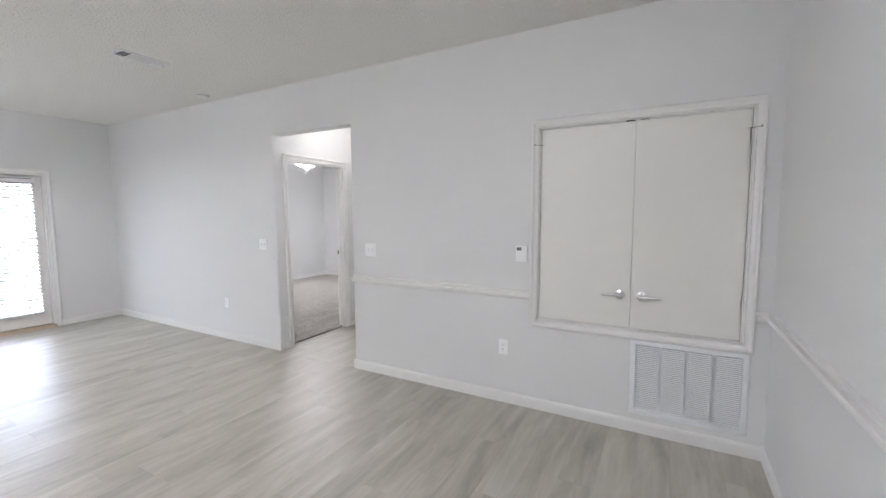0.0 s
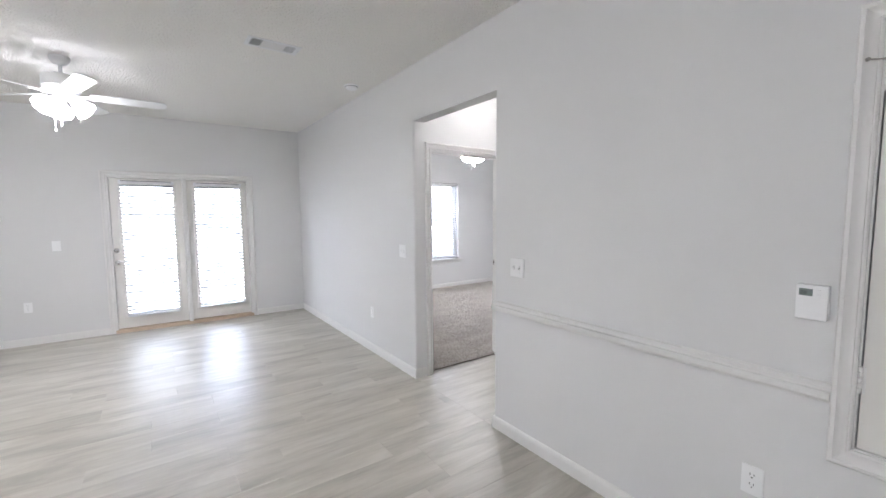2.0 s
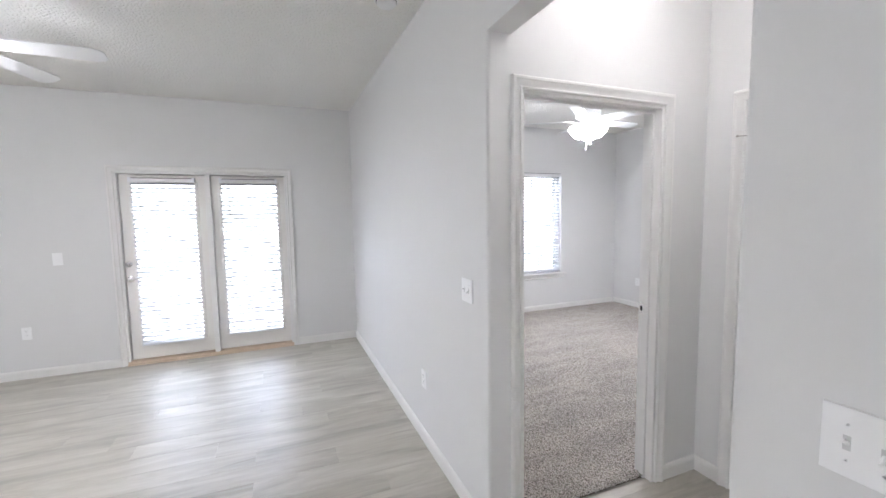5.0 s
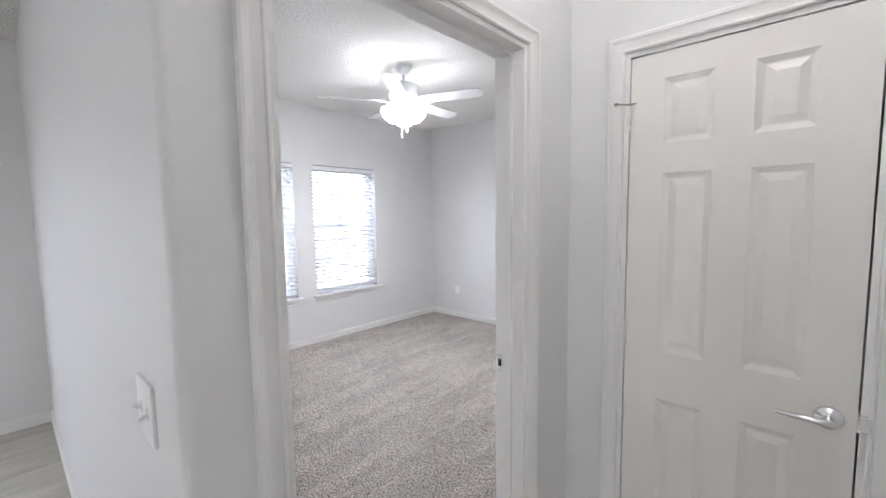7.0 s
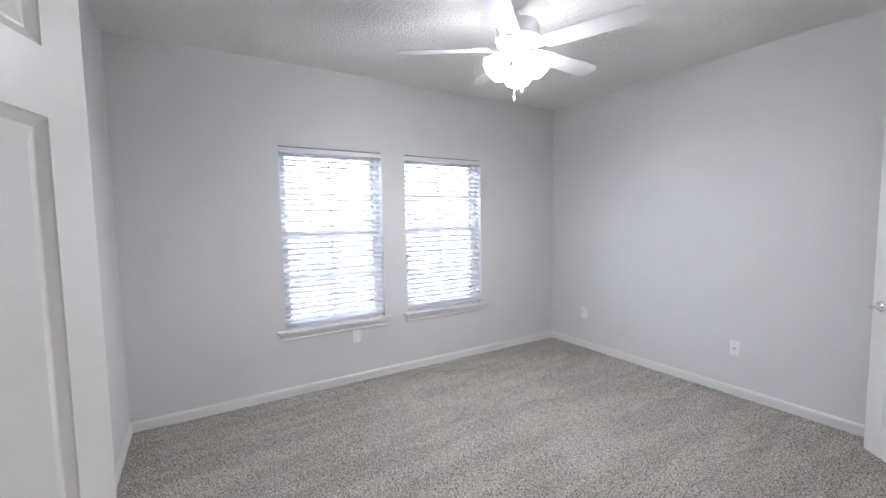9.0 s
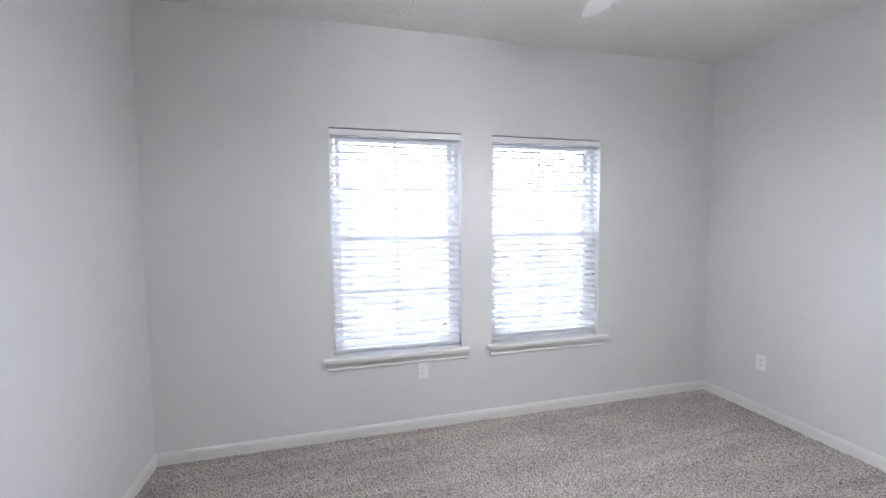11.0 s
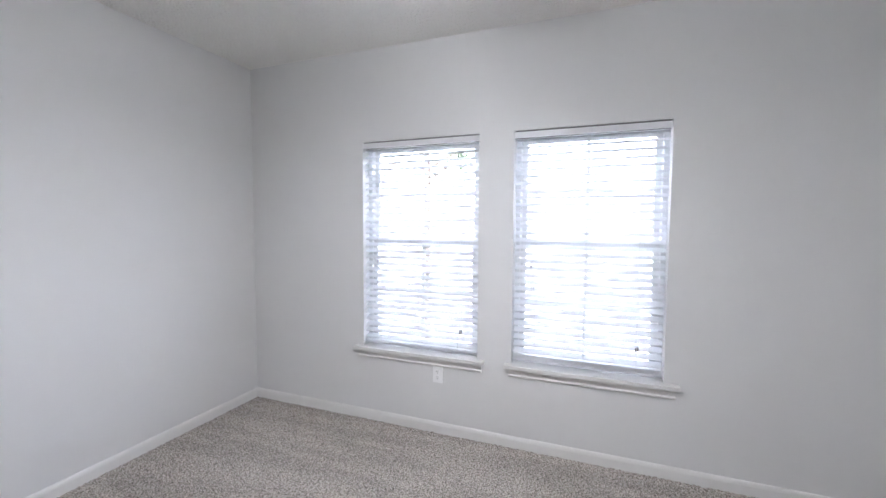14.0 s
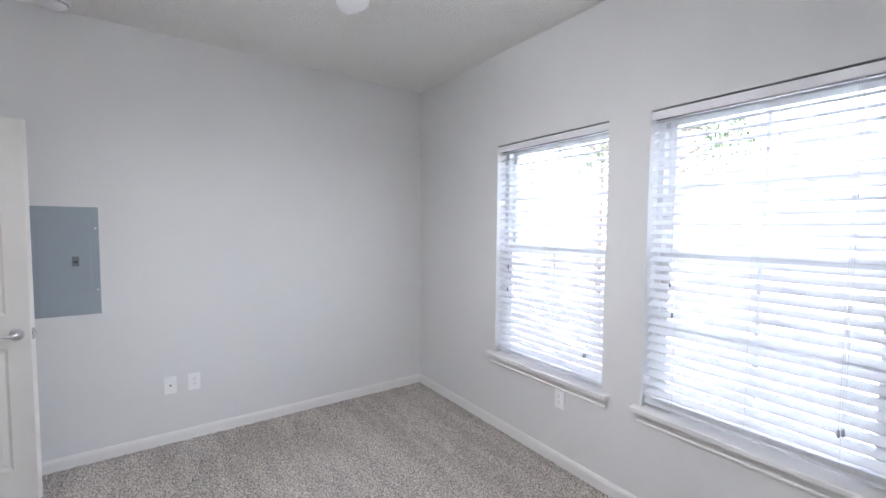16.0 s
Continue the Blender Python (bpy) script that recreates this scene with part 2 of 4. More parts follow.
# ---- plan ----
H = 2.74                      # ceilings
YN, YS = 3.214, -2.4           # living room, north and south faces
XE, XW = 0.60, -6.98          # living room, east and west faces
BXW, BXE = -7.105, -3.66      # bedroom, west and east faces
BYS, BYN = 3.33, 7.472        # bedroom, south and north faces
VXW, VXE, VYN = -3.545, -2.505, 4.572   # lobby between them
OUT = -7.27                   # outer face of the west wall
OPEN_TOP = 2.275
FD0, FD1, FDT = 0.875, 2.480, 1.985      # french door opening in the west wall
W1, W2 = (4.388, 5.276), (5.507, 6.398)  # bedroom windows
WZ0, WZ1 = 0.558, 2.087
BD0, BD1, BDT = 3.383, 4.250, 2.052     # bedroom door opening
PD0, PD1, PDT = -3.343, -2.694, 2.054   # lobby closet door opening
AC0, AC1, ACZ0, ACZ1 = -0.757, 0.464, 0.690, 2.056  # equipment closet doors
GR0, GR1, GRZ0, GRZ1 = -0.107, 0.487, 0.150, 0.605  # return air opening
CD0, CD1 = 5.86, 6.74                   # closet door opening in the bedroom's east wall


def wall_x(name, x0, x1, y0, y1, holes, label):
    """A wall that runs along x; holes are (x0, x1, z0, z1) in order, each with its own stretch of x."""
    bm, x = BM(), x0
    for a, b, z0, z1 in holes:
        box(bm, x, y0, 0, a, y1, H)
        if z0 > 0:
            box(bm, a, y0, 0, b, y1, z0)
        box(bm, a, y0, z1, b, y1, H)
        x = b
    box(bm, x, y0, 0, x1, y1, H)
    return solid(name, bm, WALL, label, "wall")


def wall_y(name, x0, x1, y0, y1, holes, label):
    bm, y = BM(), y0
    for a, b, z0, z1 in holes:
        box(bm, x0, y, 0, x1, a, H)
        if z0 > 0:
            box(bm, x0, a, 0, x1, b, z0)
        box(bm, x0, a, z1, x1, b, H)
        y = b
    box(bm, x0, y, 0, x1, y1, H)
    return solid(name, bm, WALL, label, "wall")


def bullnose(bm, x):
    """Rounds the plastered corner that a wall ends with at x on the living room's side."""
    es = [e for e in bm.edges if all(abs(v.co.x - x) < 1e-4 and abs(v.co.y - YN) < 1e-4 for v in e.verts)]
    bmesh.ops.bevel(bm, geom=es, offset=0.016, segments=4, profile=0.5, affect="EDGES")


bm = BM()
for x0, x1, x in ((OUT, VXW, VXW), (VXE, AC0, VXE)):
    box(bm, x0, YN, 0, x1, BYS, OPEN_TOP)
    bullnose(bm, x)
box(bm, OUT, YN, OPEN_TOP, VXW, BYS, H)
box(bm, VXE, YN, OPEN_TOP, AC0, BYS, H)
box(bm, VXW, YN, OPEN_TOP, VXE, BYS, H)
box(bm, AC0, YN, ACZ1, AC1, BYS, H)
box(bm, AC1, YN, ACZ0, XE, BYS, H)
box(bm, AC0, YN, 0, GR0, BYS, ACZ0)
box(bm, GR0, YN, 0, GR1, BYS, GRZ0)
box(bm, GR0, YN, GRZ1, GR1, BYS, ACZ0)
box(bm, GR1, YN, 0, XE, BYS, ACZ0)
solid("wall_living_north", bm, WALL, "pale warm grey painted wall with an uncased opening", "wall")
wall_y("wall_living_west", OUT, XW, YS, YN, [(FD0, FD1, 0, FDT)], "pale warm grey painted wall with a double glazed door")
wall_y("wall_living_east", XE, XE + 0.12, YS, YN + 0.9, [], "pale warm grey painted wall with a chair rail")
wall_x("wall_living_south", OUT, XE + 0.12, YS - 0.12, YS, [], "plain pale grey painted wall")
wall_y("wall_bedroom_west", OUT, BXW, BYS, BYN + 0.12, [(W1[0], W1[1], WZ0, WZ1), (W2[0], W2[1], WZ0, WZ1)], "pale grey painted wall with two windows")
wall_x("wall_bedroom_north", BXW, BXE + 0.9, BYN, BYN + 0.12, [], "pale grey painted bedroom wall")
wall_y("wall_bedroom_east", BXE, VXW, BYS, BYN, [(BD0, BD1, 0, BDT), (CD0, CD1, 0, BDT)], "pale grey painted wall between bedroom and lobby")
wall_x("wall_lobby_north", VXW, VXE + 0.115, VYN, VYN + 0.115, [(PD0, PD1, 0, PDT)], "pale painted lobby wall with a panelled door")
wall_y("wall_lobby_east", VXE, VXE + 0.115, BYS, VYN, [], "pale painted lobby wall")
wall_x("wall_closet_back", VXW, VXE + 0.115, VYN + 0.7, VYN + 0.8, [], "plain closet wall")
wall_y("wall_closet_side", VXE, VXE + 0.115, VYN + 0.115, VYN + 0.7, [], "plain closet wall")
wall_y("wall_closet_end", BXE + 0.8, BXE + 0.9, VYN + 0.8, BYN, [], "plain closet wall")
wall_x("wall_equipment_back", AC0 - 0.2, XE, YN + 0.8, YN + 0.9, [], "plain equipment closet wall")
wall_y("wall_equipment_side", AC0 - 0.2, AC0 - 0.1, BYS, YN + 0.8, [], "plain equipment closet wall")

solid("ceiling_living", box(BM(), OUT, YS - 0.12, H, XE + 0.12, YN + 0.055, H + 0.15), CEILING, "off-white ceiling with a sprayed knockdown texture", "ceiling")
solid("ceiling_bedroom", box(BM(), OUT, YN + 0.055, H, VXW, BYN + 0.12, H + 0.15), CEILING, "off-white ceiling with a sprayed knockdown texture", "ceiling")
solid("ceiling_lobby", box(BM(), VXW, YN + 0.055, H, XE + 0.12, BYN + 0.12, H + 0.15), CEILING, "off-white textured lobby ceiling", "ceiling")
floor = solid("floor_living", box(BM(), OUT, YS - 0.12, -0.2, XE + 0.12, YN, -0.006), material("underlay", (0.12, 0.10, 0.08), 0.9), "greyed oak vinyl plank floor", "floor")
floor2 = solid("floor_lobby", box(BM(), VXW - 0.06, YN, -0.2, XE + 0.12, VYN + 0.8, -0.006), MATS["underlay"], "greyed oak vinyl plank floor", "floor")
solid("floor_bedroom", box(BM(), OUT, YN, -0.2, VXW - 0.06, BYN + 0.12, -0.006), MATS["underlay"], "slab under the carpet", "floor")
solid("floor_closet", box(BM(), VXW - 0.06, VYN + 0.8, -0.2, XE + 0.12, BYN + 0.12, 0.004), MATS["underlay"], "closet floor", "floor")


def carpet(x0, x1, y0, y1, step=0.0085):
    """Twist pile: a fine sheet of uneven tufts."""
    nx, ny = int((x1 - x0) / step), int((y1 - y0) / step)
    gx, gy = np.meshgrid(np.linspace(x0, x1, nx), np.linspace(y0, y1, ny), indexing="ij")
    rng = np.random.default_rng(4)
    co = np.stack([gx + rng.uniform(-0.0028, 0.0028, gx.shape), gy + rng.uniform(-0.0028, 0.0028, gx.shape), 0.009 + rng.uniform(0, 0.010, gx.shape)], -1)
    idx = np.arange(nx * ny).reshape(nx, ny)
    quads = np.stack([idx[:-1, :-1], idx[1:, :-1], idx[1:, 1:], idx[:-1, 1:]], -1).reshape(-1, 4)
    me = bpy.data.meshes.new("carpet")
    me.from_pydata(co.reshape(-1, 3).tolist(), [], quads.tolist())
    me.materials.append(CARPET)
    return tagged(new("carpet", me), "speckled beige twist-pile carpet with vacuum strokes", "carpet", "", "structure")


carpet(BXW, BXE + 0.07, BYS, BYN)

# ---- mouldings ----
BASE = [(0, 0), (0.013, 0), (0.013, 0.062), (0.010, 0.074), (0.005, 0.082), (0, 0.084)]
CASE = [(0, 0), (0, 0.009), (0.005, 0.013), (0.009, 0.013), (0.012, 0.008), (0.020, 0.010), (0.034, 0.017), (0.040, 0.022), (0.050, 0.022), (0.055, 0.017), (0.055, 0)]
RAIL = [(0, -0.034), (0.012, -0.034), (0.014, -0.028), (0.027, -0.024), (0.031, -0.016), (0.031, -0.004), (0.027, 0.003), (0.009, 0.006), (0.008, 0.018), (0.017, 0.022), (0.017, 0.029), (0.006, 0.034), (0, 0.034)]


def on_wall(side, u, z=0.0):
    """The pose of something on a wall's face: x runs to the right along the wall as one looks at it, -y comes out of it."""
    return {"living_n": pose(u, YN, z), "living_w": pose(XW, u, z, 0, 0, 90), "living_e": pose(XE, u, z, 0, 0, -90), "living_s": pose(u, YS, z, 0, 0, 180),
            "bed_w": pose(BXW, u, z, 0, 0, 90), "bed_n": pose(u, BYN, z), "bed_s": pose(u, BYS, z, 0, 0, 180), "bed_e": pose(BXE, u, z, 0, 0, -90),
            "lobby_w": pose(VXW, u, z, 0, 0, 90), "lobby_n": pose(u, VYN, z), "lobby_e": pose(VXE, u, z, 0, 0, -90)}[side]


def baseboard(side, u, length, mitre0=0.0, mitre1=0.0, z=0.0):
    solid("baseboard", strip(BM(), BASE, 0, length, mitre0, mitre1), TRIM, "off-white painted wooden baseboard", "baseboard", m=on_wall(side, u, z))


baseboard("living_n", XW, VXW - XW, 1, -1)
baseboard("living_n", VXE, XE - VXE, -1, 1)
baseboard("living_w", YS, FD0 - 0.057 - YS, 1, 0)
baseboard("living_w", FD1 + 0.057, YN - FD1 - 0.057, 0, 1)
baseboard("living_e", YN, YN - YS, 1, 1)
baseboard("living_s", XE, XE - XW, 1, 1)
baseboard("lobby_w", YN, BD0 - 0.057 - YN, -1, 0)
baseboard("lobby_w", BD1 + 0.057, VYN - BD1 - 0.057, 0, 1)
baseboard("lobby_n", VXW, PD0 - 0.057 - VXW, 1, 0)
baseboard("lobby_n", PD1 + 0.057, VXE - PD1 - 0.057, 0, 1)
baseboard("lobby_e", VYN, VYN - YN, 1, -1)
baseboard("bed_w", BYS, BYN - BYS, 1, 1, 0.006)
baseboard("bed_n", BXW, BXE - BXW, 1, 1, 0.006)
baseboard("bed_s", BXE, BXE - BXW, 1, 1, 0.006)
baseboard("bed_e", BYN, BYN - CD1 - 0.057, 1, 0, 0.006)
baseboard("bed_e", CD0 - 0.057, CD0 - BD1 - 0.114, 0, 0, 0.006)

for side, u, length, a, b in (("living_n", VXE, AC0 - 0.058 - VXE, 0, 0), ("living_n", AC1 + 0.060, XE - AC1 - 0.060, 0, 1), ("living_e", YN, YN - YS, 1, 1)):
    solid("chair_rail", strip(BM(), RAIL, 0, length, a, b), TRIM, "off-white moulded wooden chair rail", "chair rail", m=on_wall(side, u, 0.862))


def jamb(name, m, width, height, depth, label):
    """The lining of a door opening: three boards with a stop, and a casing on the front."""
    t = thing(name, m, label, "door frame", kind="structure")
    part("side_jamb", box(BM(), 0, 0.0, 0, 0.016, depth, height - 0.016), TRIM, t)
    part("side_jamb", box(BM(), width - 0.016, 0.0, 0, width, depth, height - 0.016), TRIM, t)
    part("head_jamb", box(BM(), 0, 0.0, height - 0.016, width, depth, height), TRIM, t)
    part("casing", casing(BM(), 0, width, 0, height, CASE), TRIM, t, smooth=True)
    return t


frame_bed = jamb("door_frame_bedroom", on_wall("lobby_w", BD0), BD1 - BD0, BDT, VXW - BXE, "cream painted moulded door frame")
bmst = BM()
box(bmst, 0.016, 0.045, 0, 0.028, 0.080, BDT - 0.016)
box(bmst, BD1 - BD0 - 0.028, 0.045, 0, BD1 - BD0 - 0.016, 0.080, BDT - 0.016)
box(bmst, 0.028, 0.045, BDT - 0.028, BD1 - BD0 - 0.028, 0.080, BDT - 0.016)
part("door_stop", bmst, TRIM, frame_bed)
part("strike_plate", box(BM(), BD1 - BD0 - 0.0175, 0.083, 0.94, BD1 - BD0 - 0.0145, 0.112, 1.0, 0.0), CHROME, frame_bed, "satin chrome strike plate")
# the plate is uncut; a black block paints the hole's shade
part("strike_hole", box(BM(), BD1 - BD0 - 0.0185, 0.091, 0.957, BD1 - BD0 - 0.0155, 0.104, 0.983), DARK, frame_bed, "dark block painting the shade in the latch hole")
part("casing", casing(BM(), 0, BD1 - BD0, 0, BDT, CASE), TRIM, frame_bed, smooth=True, m=pose(BD1 - BD0, VXW - BXE, 0, 0, 0, 180))
frame_pd = jamb("door_frame_closet", on_wall("lobby_n", PD0), PD1 - PD0, PDT, 0.115, "cream painted moulded door frame")
part("strike_plate", box(BM(), PD1 - PD0 - 0.0175, 0.004, 0.90, PD1 - PD0 - 0.0145, 0.036, 0.97), CHROME, frame_pd, "satin chrome strike plate")
part("strike_lip", box(BM(), PD1 - PD0 - 0.016, -0.016, 0.915, PD1 - PD0 + 0.004, 0.003, 0.955, 0.001), CHROME, frame_pd, "satin chrome strike lip")
jamb("door_frame_bathroom", on_wall("bed_e", CD1), CD1 - CD0, BDT, 0.115, "cream painted moulded door frame")


def lever(parent, x, z, y, out, turn, name="door_lever"):
    """A lever handle on a face at y; out is -1 or 1 along y, turn -1 or 1 the way it points along x."""
    h = part(name, lathe(BM(), [(0.033, 0), (0.033, 0.004), (0.030, 0.009), (0.018, 0.012), (0.012, 0.016), (0.012, 0.050), (0.008, 0.053)], 28,
                         pose(x, y, z, 90 if out < 0 else -90)), CHROME, parent, "satin chrome lever handle", smooth=True)
    pts = [(x - turn * 0.012, y + out * 0.046, z), (x + turn * 0.01, y + out * 0.050, z + 0.001), (x + turn * 0.04, y + out * 0.052, z + 0.002),
           (x + turn * 0.075, y + out * 0.050, z + 0.001), (x + turn * 0.105, y + out * 0.045, z - 0.001), (x + turn * 0.116, y + out * 0.043, z - 0.001)]
    part("lever_arm", sweep(BM(), pts, [0.010, 0.0125, 0.011, 0.0095, 0.0085, 0.005], 12, 0.8), CHROME, h, smooth=True)
    return h


def hinge(parent, x, z, y, out, pin=False, side=-1):
    """A butt hinge's barrel with its leaf edges; pin adds the wire door stop on the upper hinge."""
    bm = BM()
    for k in range(5):
        lathe(bm, [(0.0062, 0.001), (0.0066, 0.002), (0.0066, 0.0165), (0.0062, 0.0175)], 12, pose(x, y + out * 0.0035, z - 0.045 + 0.018 * k))
    box(bm, x - 0.014, y - 0.002 * (out < 0), z - 0.045, x + 0.014, y + 0.002 * (out > 0), z + 0.045)
    h = part("hinge", bm, TRIM, parent, "painted-over butt hinge", smooth=True)
    if pin:
        b2 = BM()
        lathe(b2, [(0.008, 0), (0.008, 0.006)], 12, pose(x, y + out * 0.0035, z + 0.046))
        sweep(b2, [(x, y + out * 0.004, z + 0.049), (x - side * 0.02, y + out * 0.022, z + 0.05), (x - side * 0.034, y + out * 0.034, z + 0.05)], 0.0025, 6)
        sweep(b2, [(x, y + out * 0.004, z + 0.049), (x + side * 0.018, y + out * 0.018, z + 0.047), (x + side * 0.026, y + out * 0.021, z + 0.046)], 0.0025, 6)
        lathe(b2, [(0.006, 0), (0.006, 0.006)], 10, pose(x - side * 0.036, y + out * 0.036, z + 0.05, 90, 0, 45 * side))
        part("hinge_pin_stop", b2, material("stop_steel", (0.42, 0.40, 0.37), 0.35, metal=1.0), h, "wire hinge-pin door stop")
    return h


def panel_door(name, m, width, height, thick, label, cols, rows):
    """A moulded six-panel slab: sunk bevels and raised fields on both faces. Local: x across from the hinge, y 0 front face to thick."""
    t = thing(name, m, label, "door", kind="structure")
    bm = BM()
    xs = [0] + [v for c in cols for v in c] + [width]
    zs = [0] + [v for r in rows for v in r] + [height]
    for face_y, s in ((0.0, 1), (thick, -1)):
        for i in range(len(xs) - 1):
            for k in range(len(zs) - 1):
                x0, x1, z0, z1 = xs[i], xs[i + 1], zs[k], zs[k + 1]
                if i % 2 and k % 2:
                    loops = []
                    for inset, dep in ((0, 0), (0.002, 0.002), (0.017, 0.0095), (0.021, 0.0095), (0.043, 0.0025)):
                        y = face_y + s * dep
                        loops.append([bm.verts.new(p) for p in ((x0 + inset, y, z0 + inset), (x1 - inset, y, z0 + inset), (x1 - inset, y, z1 - inset), (x0 + inset, y, z1 - inset))])
                    for a, b in zip(loops, loops[1:]):
                        for q in range(4):
                            bm.faces.new((a[q], a[(q + 1) % 4], b[(q + 1) % 4], b[q]))
                    bm.faces.new(loops[-1])
                else:
                    bm.faces.new([bm.verts.new(p) for p in ((x0, face_y, z0), (x1, face_y, z0), (x1, face_y, z1), (x0, face_y, z1))])
    for a, b in (((0, 0), (0, height)), ((width, 0), (width, height))):
        bm.faces.new([bm.verts.new(p) for p in ((a[0], 0, 0), (a[0], thick, 0), (a[0], thick, height), (a[0], 0, height))])
    for z in (0, height):
        bm.faces.new([bm.verts.new(p) for p in ((0, 0, z), (width, 0, z), (width, thick, z), (0, thick, z))])
    bmesh.ops.remove_doubles(bm, verts=bm.verts, dist=0.0002)
    part("slab", bm, DOOR, t)
    return t


ROWS6 = [(0.18, 0.834), (1.006, 1.622), (1.722, 1.934)]
pd = panel_door("door_closet", pose(PD0 + 0.020, VYN + 0.001, 0.012), PD1 - PD0 - 0.0410, PDT - 0.034, 0.035, "closed cream six-panel closet door with chrome lever", 
                [(0.108, 0.248), (0.350, 0.490)], ROWS6)
lever(pd, 0.552, 0.915, 0.0, -1, -1)
for z, p in ((0.20, False), (1.060, False), (1.818, True)):
    hinge(pd, -0.002, z, 0.0, -1, p, 1)
part("latch", box(BM(), 0.606, 0.006, 0.89, 0.6120, 0.030, 0.945), CHROME, pd, "satin chrome latch plate")

# bedroom door, open against the south wall; hinged on the bedroom side
bd_w = 0.832
bd = panel_door("door_bedroom", pose(-3.716, 3.394, 0.018) @ pose(0, 0, 0, 0, 0, 163), bd_w, 2.02, 0.035, "open cream six-panel bedroom door with chrome lever",
                [(0.115, 0.388), (0.478, 0.733)], ROWS6)
lever(bd, bd_w - 0.057, 0.905, 0.0, -1, -1)
lever(bd, bd_w - 0.057, 0.905, 0.035, 1, -1)
part("latch", box(BM(), bd_w - 0.001, 0.006, 0.875, bd_w + 0.002, 0.030, 0.935), CHROME, bd, "satin chrome latch plate")
part("latch_bolt", box(BM(), bd_w + 0.001, 0.012, 0.897, bd_w + 0.012, 0.024, 0.913, 0.002), CHROME, bd)
# door in the bedroom's east wall, standing open towards the north wall
cd = panel_door("door_bathroom", pose(BXE - 0.012, CD1 - 0.02, 0.018) @ pose(0, 0, 0, 0, 0, 137), 0.86, 2.02, 0.035, "open off-white panelled door with chrome lever", 
                [(0.115, 0.375), (0.485, 0.745)], ROWS6)
lever(cd, 0.80, 0.905, 0.035, 1, -1)
lever(cd, 0.80, 0.905, 0.0, -1, -1)

# equipment closet: two flush doors in a moulded frame
ac = thing("door_equipment", pose(AC0, YN, ACZ0), "closed flush double closet doors in a moulded frame", "double door", kind="structure")
AW, AH = AC1 - AC0, ACZ1 - ACZ0
part("casing", casing(BM(), 0, AW, 0, AH, [(o * 1.04, d * 1.2) for o, d in CASE], True), TRIM, ac, smooth=True)
bmj = BM()
box(bmj, 0, 0.001, 0, 0.006, 0.11, AH)
box(bmj, AW - 0.006, 0.001, 0, AW, 0.11, AH)
box(bmj, 0.006, 0.001, 0, AW - 0.006, 0.11, 0.006)
box(bmj, 0.006, 0.001, AH - 0.006, AW - 0.006, 0.11, AH)
part("jamb", bmj, TRIM, ac)
half = 0.615
left = part("door_leaf", box(BM(), 0.0105, 0.0, 0.011, half - 0.0012, 0.035, AH - 0.012, 0.0015), DOOR, ac)
right = part("door_leaf", box(BM(), half + 0.0012, -0.002, 0.011, AW - 0.0105, 0.033, AH - 0.010, 0.0015), DOOR, ac)
lever(left, half - 0.064, 0.232, 0.0, -1, -1)
lever(right, half + 0.064, 0.232, -0.002, -1, 1)
for x, zz, leaf, s in ((0.006, 1.20, left, 1), (0.006, 0.24, left, 1), (AW - 0.006, 1.20, right, -1), (AW - 0.006, 0.24, right, -1)):
    hinge(leaf, x, zz, 0.0, -1, zz > 1, s)
part("catch", box(BM(), half - 0.06, -0.004, AH - 0.010, half - 0.01, 0.02, AH - 0.0065), DARK, ac, "dark roller catch")
part("catch", box(BM(), half + 0.02, -0.004, AH - 0.008, half + 0.075, 0.02, AH - 0.0065), DARK, ac, "dark roller catch")

# return air grille below it
gw, gh = 0.645, 0.503
gr = thing("return_air_grille", pose(-0.132, YN, 0.126), "white enamelled return air grille with four louvre bays", "air grille")
bmf = BM()
casing(bmf, 0.035, gw - 0.035, 0.032, gh - 0.032, [(0, 0), (0, 0.006), (0.004, 0.009), (0.028, 0.008), (0.034, 0.004), (0.035, 0)], True)
part("frame", bmf, GRILLE_WHITE, gr, smooth=True)
for k in (1, 2, 3):
    x = 0.035 + (gw - 0.07) * k / 4
    part("mullion", box(BM(), x - 0.010, -0.007, 0.032, x + 0.010, 0.012, gh - 0.032, 0.001), GRILLE_WHITE, gr)
bml = BM()
vsl = [bml.verts.new(p) for p in ((0, -0.006, -0.0054), (0, 0.010, -0.0056), (0, 0.010, -0.0046), (0, -0.006, 0.0042))]
vsr = [bml.verts.new((0.1275 + 0.014, v.co.y, v.co.z)) for v in vsl]
for i in range(4):
    bml.faces.new((vsl[i], vsl[(i + 1) % 4], vsr[(i + 1) % 4], vsr[i]))
bml.faces.new(vsl)
bml.faces.new(vsr[::-1])
lv = finish("louvre", bml, GRILLE_WHITE)
for k in range(4):
    for j in range(36):
        o = new("louvre", lv)
        o.parent = gr
        o.location = (0.036 + 0.14375 * k, -0.001, 0.040 + 0.0121 * j)
part("filter", box(BM(), 0.03, 0.045, 0.03, gw - 0.03, 0.06, gh - 0.03), material("filter_grey", (0.30, 0.305, 0.31), 0.9), gr, "grey air filter")


# ---- small fittings ----
SLOT = material("slot_dark", (0.05, 0.05, 0.05), 0.7)


def plate(bm, w, h, d=0.0072):
    return box(bm, -w / 2, -d, -h / 2, w / 2, 0, h / 2, 0.002)


